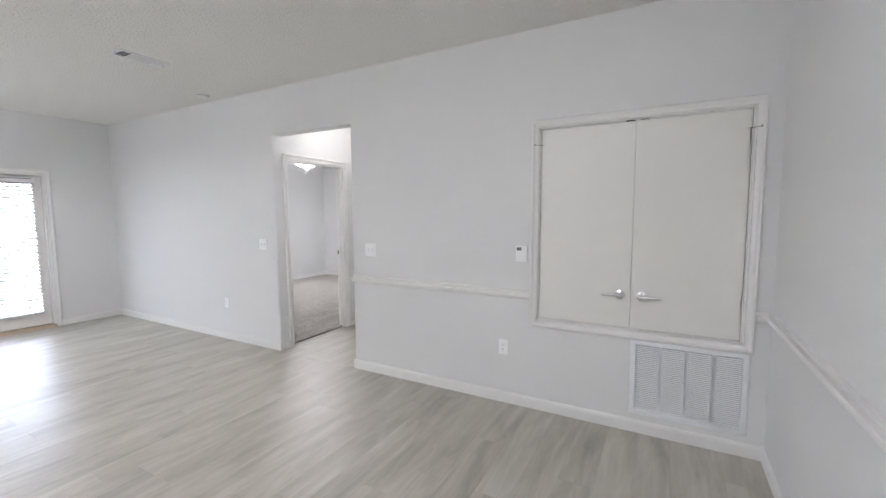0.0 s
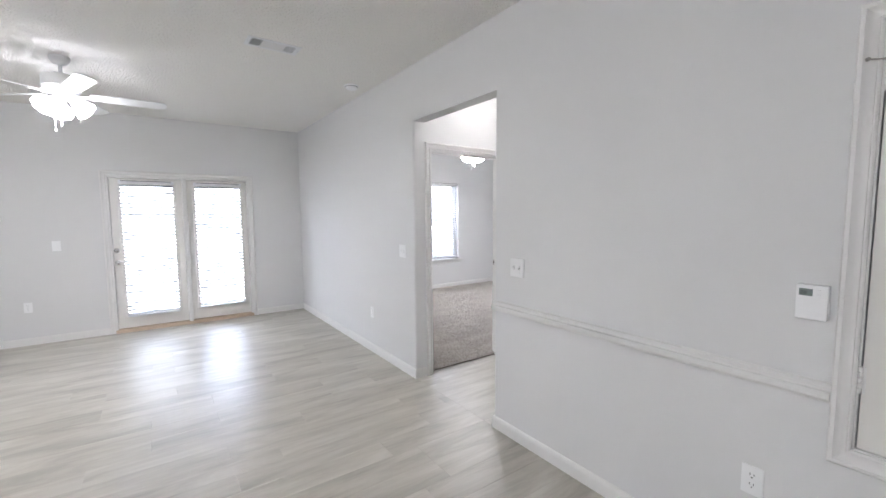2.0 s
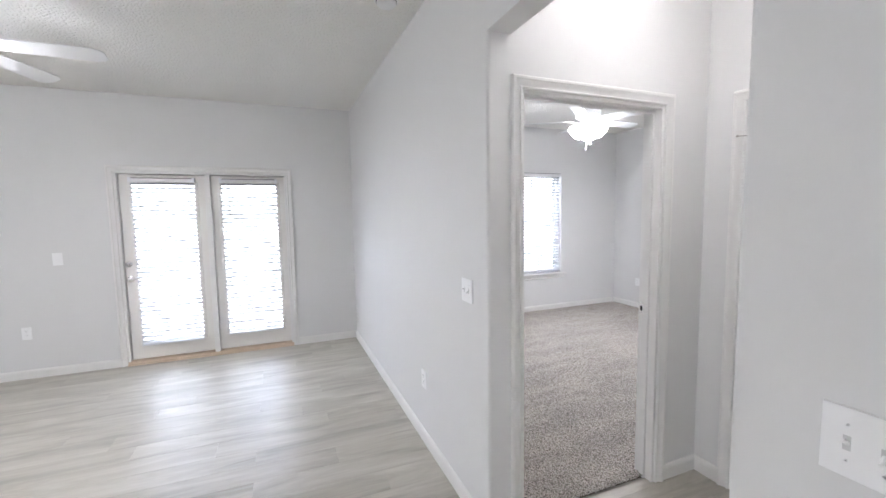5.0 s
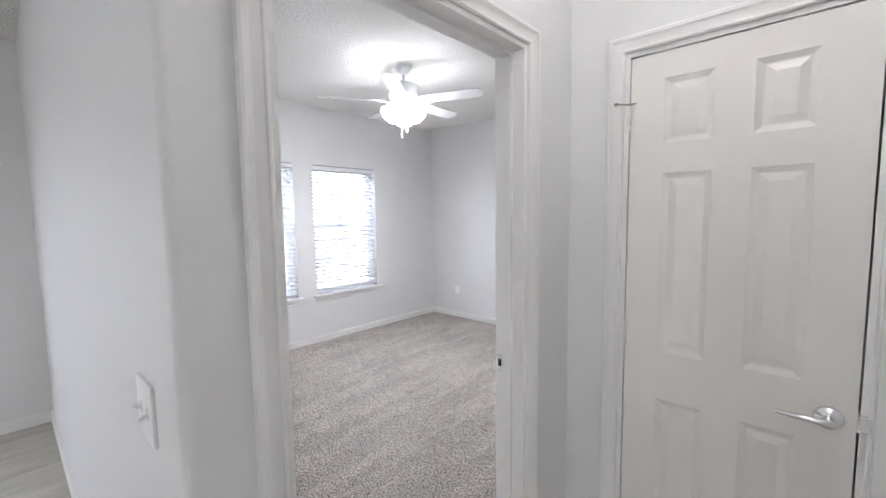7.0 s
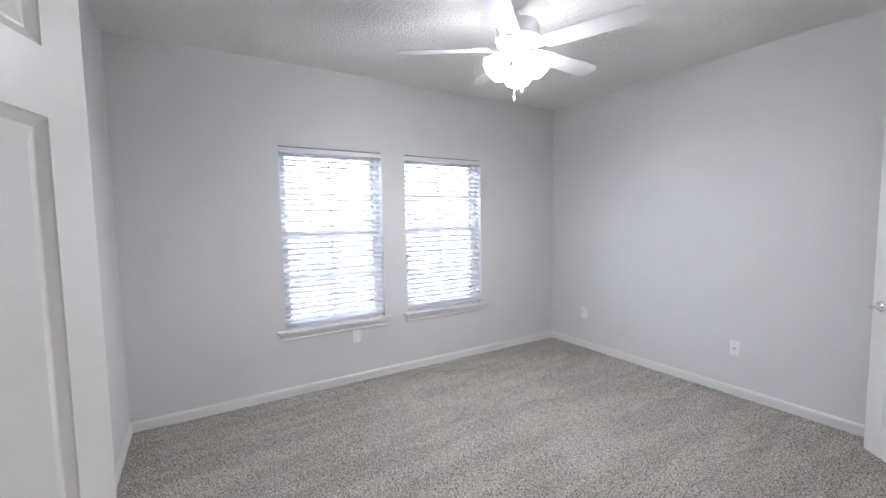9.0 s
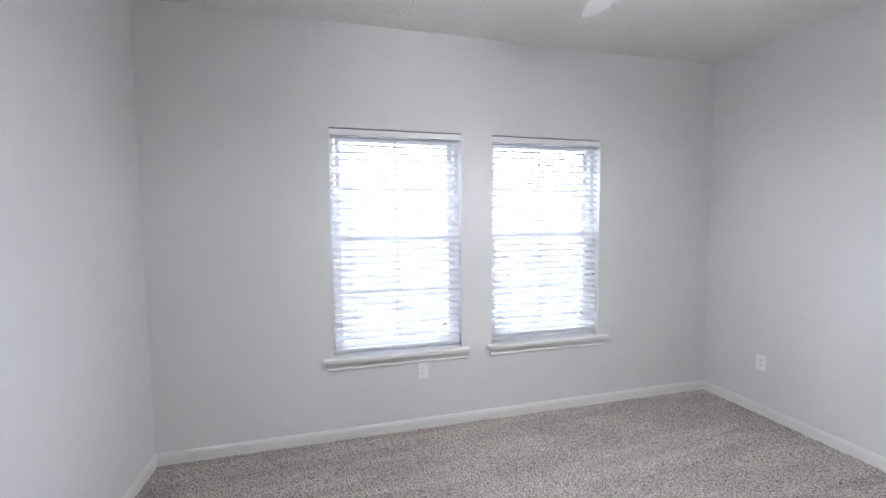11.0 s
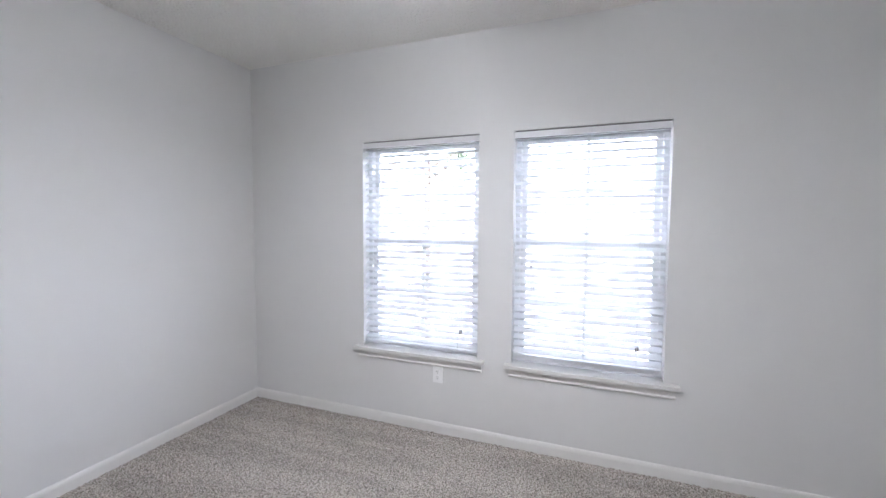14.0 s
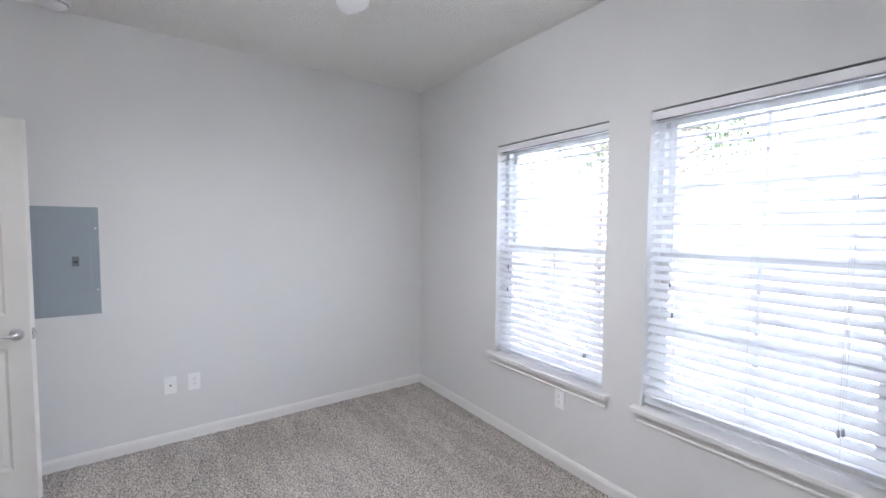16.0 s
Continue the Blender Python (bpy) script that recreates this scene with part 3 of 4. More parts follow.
def outlet(m, label="white duplex wall outlet"):
    t = thing("wall_outlet", m, label, "outlet", "outlets on the walls")
    part("cover_plate", plate(BM(), 0.072, 0.116), PLASTIC, t)
    for z in (-0.0195, 0.0195):
        r = part("receptacle", lathe(BM(), [(0.0170, 0), (0.0170, 0.0015), (0.0160, 0.0022)], 20, pose(0, -0.0062, z, 90)), PLASTIC, t)
        b = BM()
        box(b, -0.0075, -0.0092, z + 0.001, -0.0055, -0.0075, z + 0.010)
        box(b, 0.0055, -0.0092, z + 0.001, 0.0075, -0.0075, z + 0.009)
        lathe(b, [(0.0026, 0), (0.0026, 0.001)], 10, pose(0, -0.0082, z - 0.007, 90))
        part("slots", b, SLOT, r, "dark socket slots")
    part("screw", lathe(BM(), [(0.003, 0), (0.0025, 0.0012)], 10, pose(0, -0.006, 0, 90)), CHROME, t)
    return t


def switch(m, gangs, label):
    t = thing("light_switch", m, label, "light switch", "switches on the walls")
    w = 0.070 + 0.046 * (gangs - 1)
    part("cover_plate", plate(BM(), w, 0.116), PLASTIC, t)
    for k in range(gangs):
        x = (k - (gangs - 1) / 2) * 0.046
        tg = part("toggle_well", box(BM(), x - 0.0055, -0.0075, -0.0125, x + 0.0055, -0.005, 0.0125, 0.0008), material("toggle_grey", (0.62, 0.62, 0.62), 0.4), t)
        s = 1 if k % 2 == 0 else -1
        part("toggle", sweep(BM(), [(x, -0.006, 0), (x, -0.014, 0.004 * s), (x, -0.021, 0.008 * s)], [0.0048, 0.0042, 0.0032], 8), PLASTIC, tg, smooth=True)
        for z in (-0.030, 0.030):
            part("screw", lathe(BM(), [(0.003, 0), (0.0025, 0.0012)], 10, pose(x, -0.006, z, 90)), CHROME, t)
    return t


outlet(on_wall("living_n", -1.020, 0.437))
outlet(on_wall("living_n", -4.437, 0.433), "white duplex wall outlet in the living room")
outlet(on_wall("living_w", 0.106, 0.438))
outlet(on_wall("bed_w", 4.990, 0.434), "white duplex wall outlet below the window")
outlet(on_wall("bed_n", -6.622, 0.408))
outlet(on_wall("bed_s", -5.254, 0.414))
switch(on_wall("living_n", -2.294, 1.137), 2, "white double toggle switch above the chair rail")
switch(on_wall("living_n", -3.755, 1.140), 2, "white double toggle switch beside the opening")
for m in (on_wall("bed_n", -5.130, 0.402), on_wall("bed_s", -5.116, 0.414)):
    t = thing("cable_outlet", m, "white cable outlet plate with a metal jack", "cable outlet", "cable outlets")
    part("cover_plate", plate(BM(), 0.070, 0.116), PLASTIC, t)
    part("jack", lathe(BM(), [(0.0065, 0), (0.0065, 0.003), (0.0045, 0.0035), (0.0045, 0.010)], 12, pose(0, -0.006, 0, 90)), material("jack_metal", (0.28, 0.26, 0.22), 0.35, metal=1.0), t, "dark metal jack")
    for z in (-0.042, 0.042):
        part("screw", lathe(BM(), [(0.003, 0), (0.0025, 0.0012)], 10, pose(0, -0.006, z, 90)), CHROME, t)
t = thing("blank_plate", on_wall("living_w", 0.390, 1.135), "white switch plate on the wall", "wall plate")
part("cover_plate", plate(BM(), 0.078, 0.120), PLASTIC, t)
part("paddle", box(BM(), -0.016, -0.009, -0.033, 0.016, -0.005, 0.033, 0.002), PLASTIC, t)

th = thing("thermostat", on_wall("living_n", -0.879, 1.167), "white digital wall thermostat with a small display", "thermostat")
part("body", box(BM(), -0.043, -0.026, -0.060, 0.043, 0, 0.060, 0.004), PLASTIC, th)
part("display", box(BM(), -0.034, -0.0275, 0.022, 0.002, -0.0255, 0.046, 0.0004), SCREEN, th, "grey liquid crystal display")
for z in (0.026, 0.041):
    part("button", box(BM(), 0.014, -0.0285, z - 0.004, 0.024, -0.0255, z + 0.004, 0.001), PLASTIC, th)
part("slider", box(BM(), 0.0425, -0.018, -0.035, 0.0455, -0.010, 0.005, 0.0008), PLASTIC, th)
tx = bpy.data.curves.new("digits", "FONT")
tx.body, tx.size, tx.extrude = "80", 0.017, 0.0002
tx.materials.append(SLOT)
dg = new("digits", tx)
dg.parent = th
dg.matrix_basis = pose(-0.030, -0.0278, 0.027, 90)

pn = thing("breaker_panel", on_wall("bed_s", -4.614, 1.277), "blue-grey steel breaker panel cover set flush", "breaker panel")
pw, ph = 0.318, 0.657
part("cover", box(BM(), -pw / 2, -0.004, -ph / 2, pw / 2, 0, ph / 2, 0.0012), PANEL_GREY, pn)
part("door", box(BM(), -pw / 2 + 0.038, -0.0065, -ph / 2 + 0.075, pw / 2 - 0.042, -0.0035, ph / 2 - 0.055, 0.001), PANEL_GREY, pn)
part("latch", box(BM(), 0.030, -0.009, -0.030, 0.064, -0.006, 0.030, 0.001), material("latch_grey", (0.17, 0.19, 0.20), 0.4), pn, "dark grey slide latch")
part("latch_slot", box(BM(), 0.038, -0.0105, -0.010, 0.058, -0.0085, 0.002), SLOT, pn)
for x, z in ((-0.148, 0.18), (-0.148, -0.19), (0.146, 0.20), (0.146, -0.18)):
    part("screw", lathe(BM(), [(0.006, 0), (0.005, 0.003), (0.002, 0.004)], 12, pose(x, -0.004, z, 90)), CHROME, pn)


def ceiling_vent(x, y, turn, label):
    """A three-way register: two louvred ends and a plain damper field between; long side along local y."""
    t = thing("ceiling_vent", pose(x, y, H, 0, 0, turn), label, "ceiling vent")
    L, W = 0.375, 0.175
    b = BM()
    box(b, -W / 2, -L / 2, -0.006, W / 2, -L / 2 + 0.028, 0, 0.001)
    box(b, -W / 2, L / 2 - 0.028, -0.006, W / 2, L / 2, 0, 0.001)
    box(b, -W / 2, -L / 2 + 0.028, -0.006, -W / 2 + 0.022, L / 2 - 0.028, 0, 0.001)
    box(b, W / 2 - 0.022, -L / 2 + 0.028, -0.006, W / 2, L / 2 - 0.028, 0, 0.001)
    part("frame", b, GRILLE_WHITE, t)
    # no duct is built: a dark sheet stands for its shade
    part("backing", box(BM(), -W / 2 + 0.02, -L / 2 + 0.026, -0.0012, W / 2 - 0.02, L / 2 - 0.026, -0.0004), SLOT, t, "dark sheet painting the shade behind the louvres")
    part("damper_field", box(BM(), -W / 2 + 0.022, -0.085, -0.0055, W / 2 - 0.022, 0.085, -0.0015), material("vent_mid", (0.76, 0.76, 0.75), 0.5), t)
    for s in (-1, 1):
        for k in range(6):
            y0 = s * (0.095 + 0.0145 * k)
            part("slat", box(BM(), -W / 2 + 0.022, -0.0032, -0.0008, W / 2 - 0.022, 0.0032, 0.0008), GRILLE_WHITE, t, m=pose(0, y0, -0.0045, -35 * s))
    for s in (-1, 1):
        part("screw", lathe(BM(), [(0.004, 0), (0.003, 0.002)], 10, pose(0, s * (L / 2 - 0.012), -0.006, 180)), SLOT, t)
    return t


ceiling_vent(-3.785, 2.150, 2, "white enamelled ceiling air register in the living room")
ceiling_vent(-4.575, 5.295, 0, "white enamelled ceiling air register in the bedroom")


def smoke_detector(x, y, r, label):
    t = thing("smoke_detector", pose(x, y, H), label, "smoke detector", "smoke detectors")
    part("base", lathe(BM(), [(r, 0), (r, -0.010), (r * 0.93, -0.013)], 32), PLASTIC, t, smooth=True)
    part("body", lathe(BM(), [(r * 0.84, -0.013), (r * 0.80, -0.028), (r * 0.62, -0.038), (r * 0.2, -0.041)], 32), PLASTIC, t, smooth=True)
    part("vent_ring", lathe(BM(), [(r * 0.86, -0.0135), (r * 0.86, -0.0165)], 32), SLOT, t, "dark vent slot")
    return t


smoke_detector(-4.360, 3.005, 0.07, "white round smoke detector on the ceiling")
smoke_detector(-4.630, 3.456, 0.07, "white round smoke detector on the bedroom ceiling")
sp = thing("sprinkler_head", pose(-4.692, 5.680, H), "small brass fire sprinkler on the ceiling", "sprinkler")
part("escutcheon", lathe(BM(), [(0.034, 0), (0.033, -0.004), (0.016, -0.009), (0.010, -0.010)], 20), PLASTIC, sp, smooth=True)
BRASS = material("sprinkler_brass", (0.35, 0.30, 0.22), 0.35, metal=1.0)
bsp = BM()
lathe(bsp, [(0.008, -0.009), (0.008, -0.022)], 10)
sweep(bsp, [(0.008, 0, -0.020), (0.013, 0, -0.034), (0.003, 0, -0.046)], 0.002, 6)
sweep(bsp, [(-0.008, 0, -0.020), (-0.013, 0, -0.034), (-0.003, 0, -0.046)], 0.002, 6)
part("frame_arms", bsp, BRASS, sp)
part("deflector", lathe(BM(), [(0.014, -0.046), (0.014, -0.048)], 12), BRASS, sp)


# ---- ceiling fans ----
def ceiling_fan(x, y, blades_at, shades_at, watts, glass, label):
    t = thing("ceiling_fan", pose(x, y, H), label, "ceiling fan", "ceiling fans")
    part("canopy", lathe(BM(), [(0.066, 0), (0.068, -0.010), (0.062, -0.030), (0.045, -0.055), (0.024, -0.066), (0.014, -0.068)], 32), FAN_WHITE, t, smooth=True)
    part("downrod", lathe(BM(), [(0.0125, -0.06), (0.0125, -0.150)], 16), FAN_WHITE, t, smooth=True)
    part("motor_housing", lathe(BM(), [(0.03, -0.112), (0.09, -0.116), (0.118, -0.126), (0.124, -0.140), (0.124, -0.195), (0.120, -0.205), (0.10, -0.207)], 40), FAN_WHITE, t, smooth=True)
    vent = part("vent_ring", lathe(BM(), [(0.122, -0.205), (0.128, -0.212), (0.118, -0.232), (0.075, -0.242), (0.06, -0.243)], 40), FAN_WHITE, t, smooth=True)
    bs = BM()
    for k in range(30):
        a = 2 * math.pi * k / 30
        sweep(bs, [(0.118 * math.cos(a), 0.118 * math.sin(a), -0.2335), (0.088 * math.cos(a), 0.088 * math.sin(a), -0.2405)], 0.0028, 4)
    part("vent_slots", bs, material("fan_slot", (0.35, 0.35, 0.36), 0.6), vent, "grey vent slots")
    part("switch_housing", lathe(BM(), [(0.05, -0.240), (0.058, -0.246), (0.058, -0.290), (0.050, -0.302), (0.03, -0.306)], 32), FAN_WHITE, t, smooth=True)
    # a blade with rounded corners, pitched, on a cast iron
    out = [(0.17, -0.052), (0.30, -0.060), (0.635, -0.068), (0.675, -0.052), (0.690, -0.030), (0.690, 0.030), (0.675, 0.052), (0.635, 0.068), (0.30, 0.060), (0.17, 0.052)]
    bb = BM()
    lo, hi = [bb.verts.new((a, c, -0.0028)) for a, c in out], [bb.verts.new((a, c, 0.0028)) for a, c in out]
    bb.faces.new(lo[::-1])
    bb.faces.new(hi)
    for i in range(len(out)):
        bb.faces.new((lo[i], lo[(i + 1) % len(out)], hi[(i + 1) % len(out)], hi[i]))
    bmesh.ops.bevel(bb, geom=[e for e in bb.edges if abs(e.verts[0].co.z - e.verts[1].co.z) < 1e-6], offset=0.0012, segments=1, affect="EDGES")
    blade_me = finish("blade", bb, FAN_WHITE)
    bi = BM()
    sweep(bi, [(0.055, 0, -0.008), (0.11, 0, -0.016), (0.16, 0, -0.008), (0.215, 0, -0.0045)], [0.012, 0.014, 0.020, 0.026], 10, 0.22)
    for c in (-0.024, 0, 0.024):
        lathe(bi, [(0.006, -0.010), (0.006, -0.0045)], 10, pose(0.205 - abs(c), c, 0))
    iron_me = finish("blade_iron", bi, FAN_WHITE, True)
    for k in range(5):
        a = blades_at + 72 * k
        bl = new("blade", blade_me)
        bl.parent, bl.matrix_basis = t, pose(0, 0, -0.262, 0, 0, a) @ pose(0, 0, 0, -13)
        ir = new("blade_iron", iron_me)
        ir.parent = bl
    for k in range(3):
        a = radians(shades_at + 120 * k)
        tilt = pose(0.045 * math.cos(a), 0.045 * math.sin(a), -0.298, 0, 0, math.degrees(a)) @ pose(0, 0, 0, 0, -48, 0)
        arm = part("lamp_arm", lathe(BM(), [(0.016, 0.02), (0.016, -0.010), (0.028, -0.020), (0.028, -0.040), (0.02, -0.042)], 20, tilt), FAN_WHITE, t, smooth=True)
        bg = BM()
        n = 40
        prof = [(0.026, -0.036), (0.034, -0.050), (0.052, -0.070), (0.064, -0.095), (0.070, -0.120), (0.078, -0.142)]
        rings = []
        for j, (r, z) in enumerate(prof):
            rings.append([bg.verts.new(tilt @ Vector(((r + 0.003 * j / 5 * math.cos(8 * 2 * math.pi * q / n)) * math.cos(2 * math.pi * q / n), (r + 0.003 * j / 5 * math.cos(8 * 2 * math.pi * q / n)) * math.sin(2 * math.pi * q / n), z))) for q in range(n)])
        for u, v in zip(rings, rings[1:]):
            for q in range(n):
                bg.faces.new((u[q], u[(q + 1) % n], v[(q + 1) % n], v[q]))
        gs = part("glass_shade", bg, glass, arm, "lit frosted glass bell shade", smooth=True)
        part("bulb", lathe(BM(), [(0.014, -0.040), (0.030, -0.075), (0.036, -0.100), (0.030, -0.122), (0.012, -0.134)], 16, tilt), MOUTH, gs, "glowing bulb", smooth=True)
    for ob in t.children:
        if ob.name.split(".")[0] not in ("canopy", "downrod"):
            ob.matrix_basis = pose(0, 0, -0.025) @ ob.matrix_basis
    lamp = new("bulb_light", bpy.data.lights.new("bulb_light", "POINT"))
    lamp.data.energy, lamp.data.shadow_soft_size, lamp.data.color = watts, 0.045, (1.0, 0.96, 0.91)
    lamp.parent, lamp.location = t, (0, 0, -0.400)
    mouths = new("shade_light", bpy.data.lights.new("shade_light", "AREA"))
    mouths.data.shape = "DISK"
    mouths.data.energy, mouths.data.size, mouths.data.color = watts * 2.7, 0.20, (1.0, 0.96, 0.91)
    mouths.parent, mouths.location = t, (0, 0, -0.478)
    for cx, cy, zl in ((0.030, -0.052, -0.560), (0.052, -0.012, -0.515)):
        ch = part("pull_chain", sweep(BM(), [(cx, cy, -0.285), (cx, cy, zl)], 0.0016, 6), FAN_WHITE, t)
        part("pull_knob", lathe(BM(), [(0.002, 0), (0.006, -0.008), (0.0085, -0.026), (0.005, -0.034)], 12, pose(cx, cy, zl)), FAN_WHITE, ch, smooth=True)
    return t


ceiling_fan(-5.445, 5.43, 21, 17, 0.24, BED_SHADE, "white five-blade ceiling fan with lit glass shades, bedroom")
ceiling_fan(-4.957, 0.806, 19, 74, 0.13, SHADE, "white five-blade ceiling fan with lit glass shades, living room")


def flush_light(x, y, label, glow, k=1.0):
    t = thing("ceiling_light", pose(x, y, H), label, "ceiling light", "flush ceiling lights")
    part("pan", lathe(BM(), [(0.155 * k, 0), (0.158 * k, -0.012), (0.150 * k, -0.022)], 40), FAN_WHITE, t, smooth=True)
    part("glass_dome", lathe(BM(), [(0.140 * k, -0.020), (0.136 * k, -0.045), (0.115 * k, -0.070), (0.075 * k, -0.088), (0.02, -0.095)], 40), glow, t, "lit frosted glass dome", smooth=True)
    part("finial", lathe(BM(), [(0.004, -0.094), (0.009, -0.101), (0.004, -0.110)], 12), FAN_WHITE, t, smooth=True)
    return t


flush_light(-3.04, 3.88, "white flush ceiling light with a lit dome", HALL_SHADE, 1.4)
# two made-up lamps out of view, added to brighten the living room
flush_light(-0.75, -0.75, "added unseen flush light that fills the living room's south-east", FILL_SHADE)
flush_light(-2.75, -1.55, "added unseen flush light that fills the living room's south side", FILL_SHADE)

# ---- blinds, windows, french doors ----
def slat_mesh(length, width=0.050):
    bm = BM()
    n, th_ = 6, 0.0026
    top = [((i / n - 0.5) * width, 0.0022 * (1 - (2 * i / n - 1) ** 2)) for i in range(n + 1)]
    loop = [(y, z + th_ / 2) for y, z in top] + [(y, z - th_ / 2) for y, z in reversed(top)]
    a, b = [bm.verts.new((0, y, z)) for y, z in loop], [bm.verts.new((length, y, z)) for y, z in loop]
    k = len(loop)
    for i in range(k):
        bm.faces.new((a[i], a[(i + 1) % k], b[(i + 1) % k], b[i]))
    bm.faces.new(a[::-1])
    bm.faces.new(b)
    return finish("slat", bm, SLAT, True)


def screen_material():
    """Fine woven mesh: part of it thread, the rest open."""
    m, n, l, b = node_material("insect_screen")
    b.inputs["Base Color"].default_value, b.inputs["Roughness"].default_value = (0.20, 0.20, 0.21, 1), 0.6
    clear, mix = n.new("ShaderNodeBsdfTransparent"), n.new("ShaderNodeMixShader")
    mix.inputs[0].default_value = 0.84
    l.new(b.outputs[0], mix.inputs[1])
    l.new(clear.outputs[0], mix.inputs[2])
    l.new(mix.outputs[0], n["Material Output"].inputs[0])
    return m


SCREEN_MESH = screen_material()
VALANCE = material("valance_white", (0.80, 0.80, 0.81), 0.42, vary=0.01)
CORD = material("blind_cord", (0.75, 0.75, 0.74), 0.7)
TASSEL = material("tassel_grey", (0.30, 0.30, 0.32), 0.5)


def blind(m, width, z0, z1, tilt, label, stacked, tassels, pitch=0.045, valance=0.042):
    """A slatted blind between z0 and z1; local x along it, -y to the room. stacked: spare slats lying on the bottom rail."""
    t = thing("window_blind", m, label, "window blind", "slatted blinds")
    # near-black colour paints the shade in the gap above the valance
    part("headrail", box(BM(), 0, -0.022, z1 - valance, width, 0.026, z1 - 0.001, 0.001), material("headrail_gap_shade", (0.10, 0.10, 0.105), 0.5), t, "headrail coloured dark for the shade above the valance")
    part("valance", box(BM(), -0.002, -0.034, z1 - valance - 0.006, width + 0.002, -0.026, z1 - 0.009, 0.0015), VALANCE, t)
    part("bottom_rail", box(BM(), 0.004, -0.025, z0, width - 0.004, 0.025, z0 + 0.016, 0.004), SLAT, t)
    me = slat_mesh(width - 0.012)
    z = z0 + 0.0175
    for k in range(stacked):
        o = new("slat", me)
        o.parent, o.matrix_basis = t, pose(0.006, 0, z + 0.001, 0, 0, 0)
        z += 0.0052
    z += 0.022
    n = int((z1 - valance - 0.022 - z) / pitch)
    step = (z1 - valance - 0.018 - z) / n
    for k in range(n + 1):
        o = new("slat", me)
        o.parent, o.matrix_basis = t, pose(0.006, 0, z + step * k, tilt + random.uniform(-0.5, 0.5), random.uniform(-0.03, 0.03), 0)
    for f in (0.16, 0.5, 0.84):
        for y in (-0.0265, 0.0265):
            part("ladder_cord", sweep(BM(), [(width * f, y, z0 + 0.01), (width * f, y, z1 - valance)], 0.0009, 4), CORD, t)
    for x, zt in tassels:
        c = part("pull_cord", sweep(BM(), [(x, -0.031, z1 - valance), (x + 0.002, -0.031, zt + 0.3), (x, -0.031, zt)], 0.0010, 5), CORD, t)
        part("tassel", lathe(BM(), [(0.002, 0.002), (0.0045, -0.006), (0.006, -0.024), (0.004, -0.028)], 10, pose(x, -0.031, zt)), TASSEL, c, "grey cord tassel")
    return t


def pane(bm_box, parent, name="pane"):
    ob = part(name, bm_box, GLASS, parent, "clear window glass")
    ob.visible_shadow = False
    return ob


def window(name, y0, y1, label, ear0, ear1):
    """A single-hung vinyl window with two by two bars in each sash. Local x along the wall, y outwards."""
    w = y1 - y0
    t = thing(name, on_wall("bed_w", y0), label, "window", kind="structure")
    b = BM()
    yo, yi = 0.160, 0.085
    box(b, 0, yi, WZ0, 0.030, yo, WZ1)
    box(b, w - 0.030, yi, WZ0, w, yo, WZ1)
    box(b, 0.030, yi, WZ1 - 0.030, w - 0.030, yo, WZ1)
    box(b, 0.030, yi, WZ0, w - 0.030, yo, WZ0 + 0.035)
    part("window_frame", b, VINYL, t)
    zm = 1.365
    for nm, z0, z1, y in (("upper_sash", zm - 0.018, WZ1 - 0.031, 0.130), ("lower_sash", WZ0 + 0.036, zm + 0.018, 0.095)):
        s = BM()
        casing(s, 0.031 + 0.038, w - 0.031 - 0.038, z0 + 0.036, z1 - 0.036, [(0, 0), (0, 0.028), (0.036, 0.028), (0.036, 0)], True)
        sash = part(nm, s, VINYL, t, m=pose(0, y + 0.028, 0))
        g = BM()
        box(g, w / 2 - 0.009, -0.020, z0 + 0.036, w / 2 + 0.009, -0.006, z1 - 0.036)
        box(g, 0.069, -0.019, (z0 + z1) / 2 - 0.009, w - 0.069, -0.007, (z0 + z1) / 2 + 0.009)
        part("glazing_bars", g, VINYL, sash)
        pane(box(BM(), 0.066, -0.014, z0 + 0.033, w - 0.066, -0.011, z1 - 0.033), sash)
    part("insect_screen", box(BM(), 0.032, 0.146, WZ0 + 0.040, w - 0.032, 0.148, zm), SCREEN_MESH, t, "fine grey insect screen")
    part("sash_lock", box(BM(), w / 2 - 0.03, 0.085, zm + 0.018, w / 2 + 0.03, 0.115, zm + 0.030, 0.002), VINYL, t)
    part("window_sill", box(BM(), -ear0, -0.046, WZ0 - 0.006, w + ear1, 0.084, WZ0 + 0.020, 0.004), TRIM, t, "painted wooden sill board")
    part("apron", strip(BM(), [(0, -0.066), (0.006, -0.066), (0.016, -0.059), (0.016, -0.052), (0.010, -0.048), (0.010, -0.006), (0.022, -0.0045), (0, -0.0045)], 0.028 - ear0, w + ear1 - 0.018), TRIM, t, m=pose(0, 0, WZ0))
    return t


window("window_1", *W1, "white single-hung window with glazing bars and a sill", 0.065, 0.052)
window("window_2", *W2, "white single-hung window with glazing bars and a sill", 0.042, 0.080)
blind(pose(BXW - 0.036, W1[0] + 0.004, 0, 0, 0, 90), W1[1] - W1[0] - 0.008, 0.606, WZ1, 27, "white slatted blind lowered and half open", 1, [(0.115, 1.235), (0.112, 1.075), (0.755, 0.765), (0.768, 0.772)])
blind(pose(BXW - 0.036, W2[0] + 0.004, 0, 0, 0, 90), W2[1] - W2[0] - 0.008, 0.602, WZ1, 27, "white slatted blind half open, spare slats stacked below", 5, [(0.115, 1.245), (0.130, 1.095), (0.735, 0.765), (0.748, 0.773)])

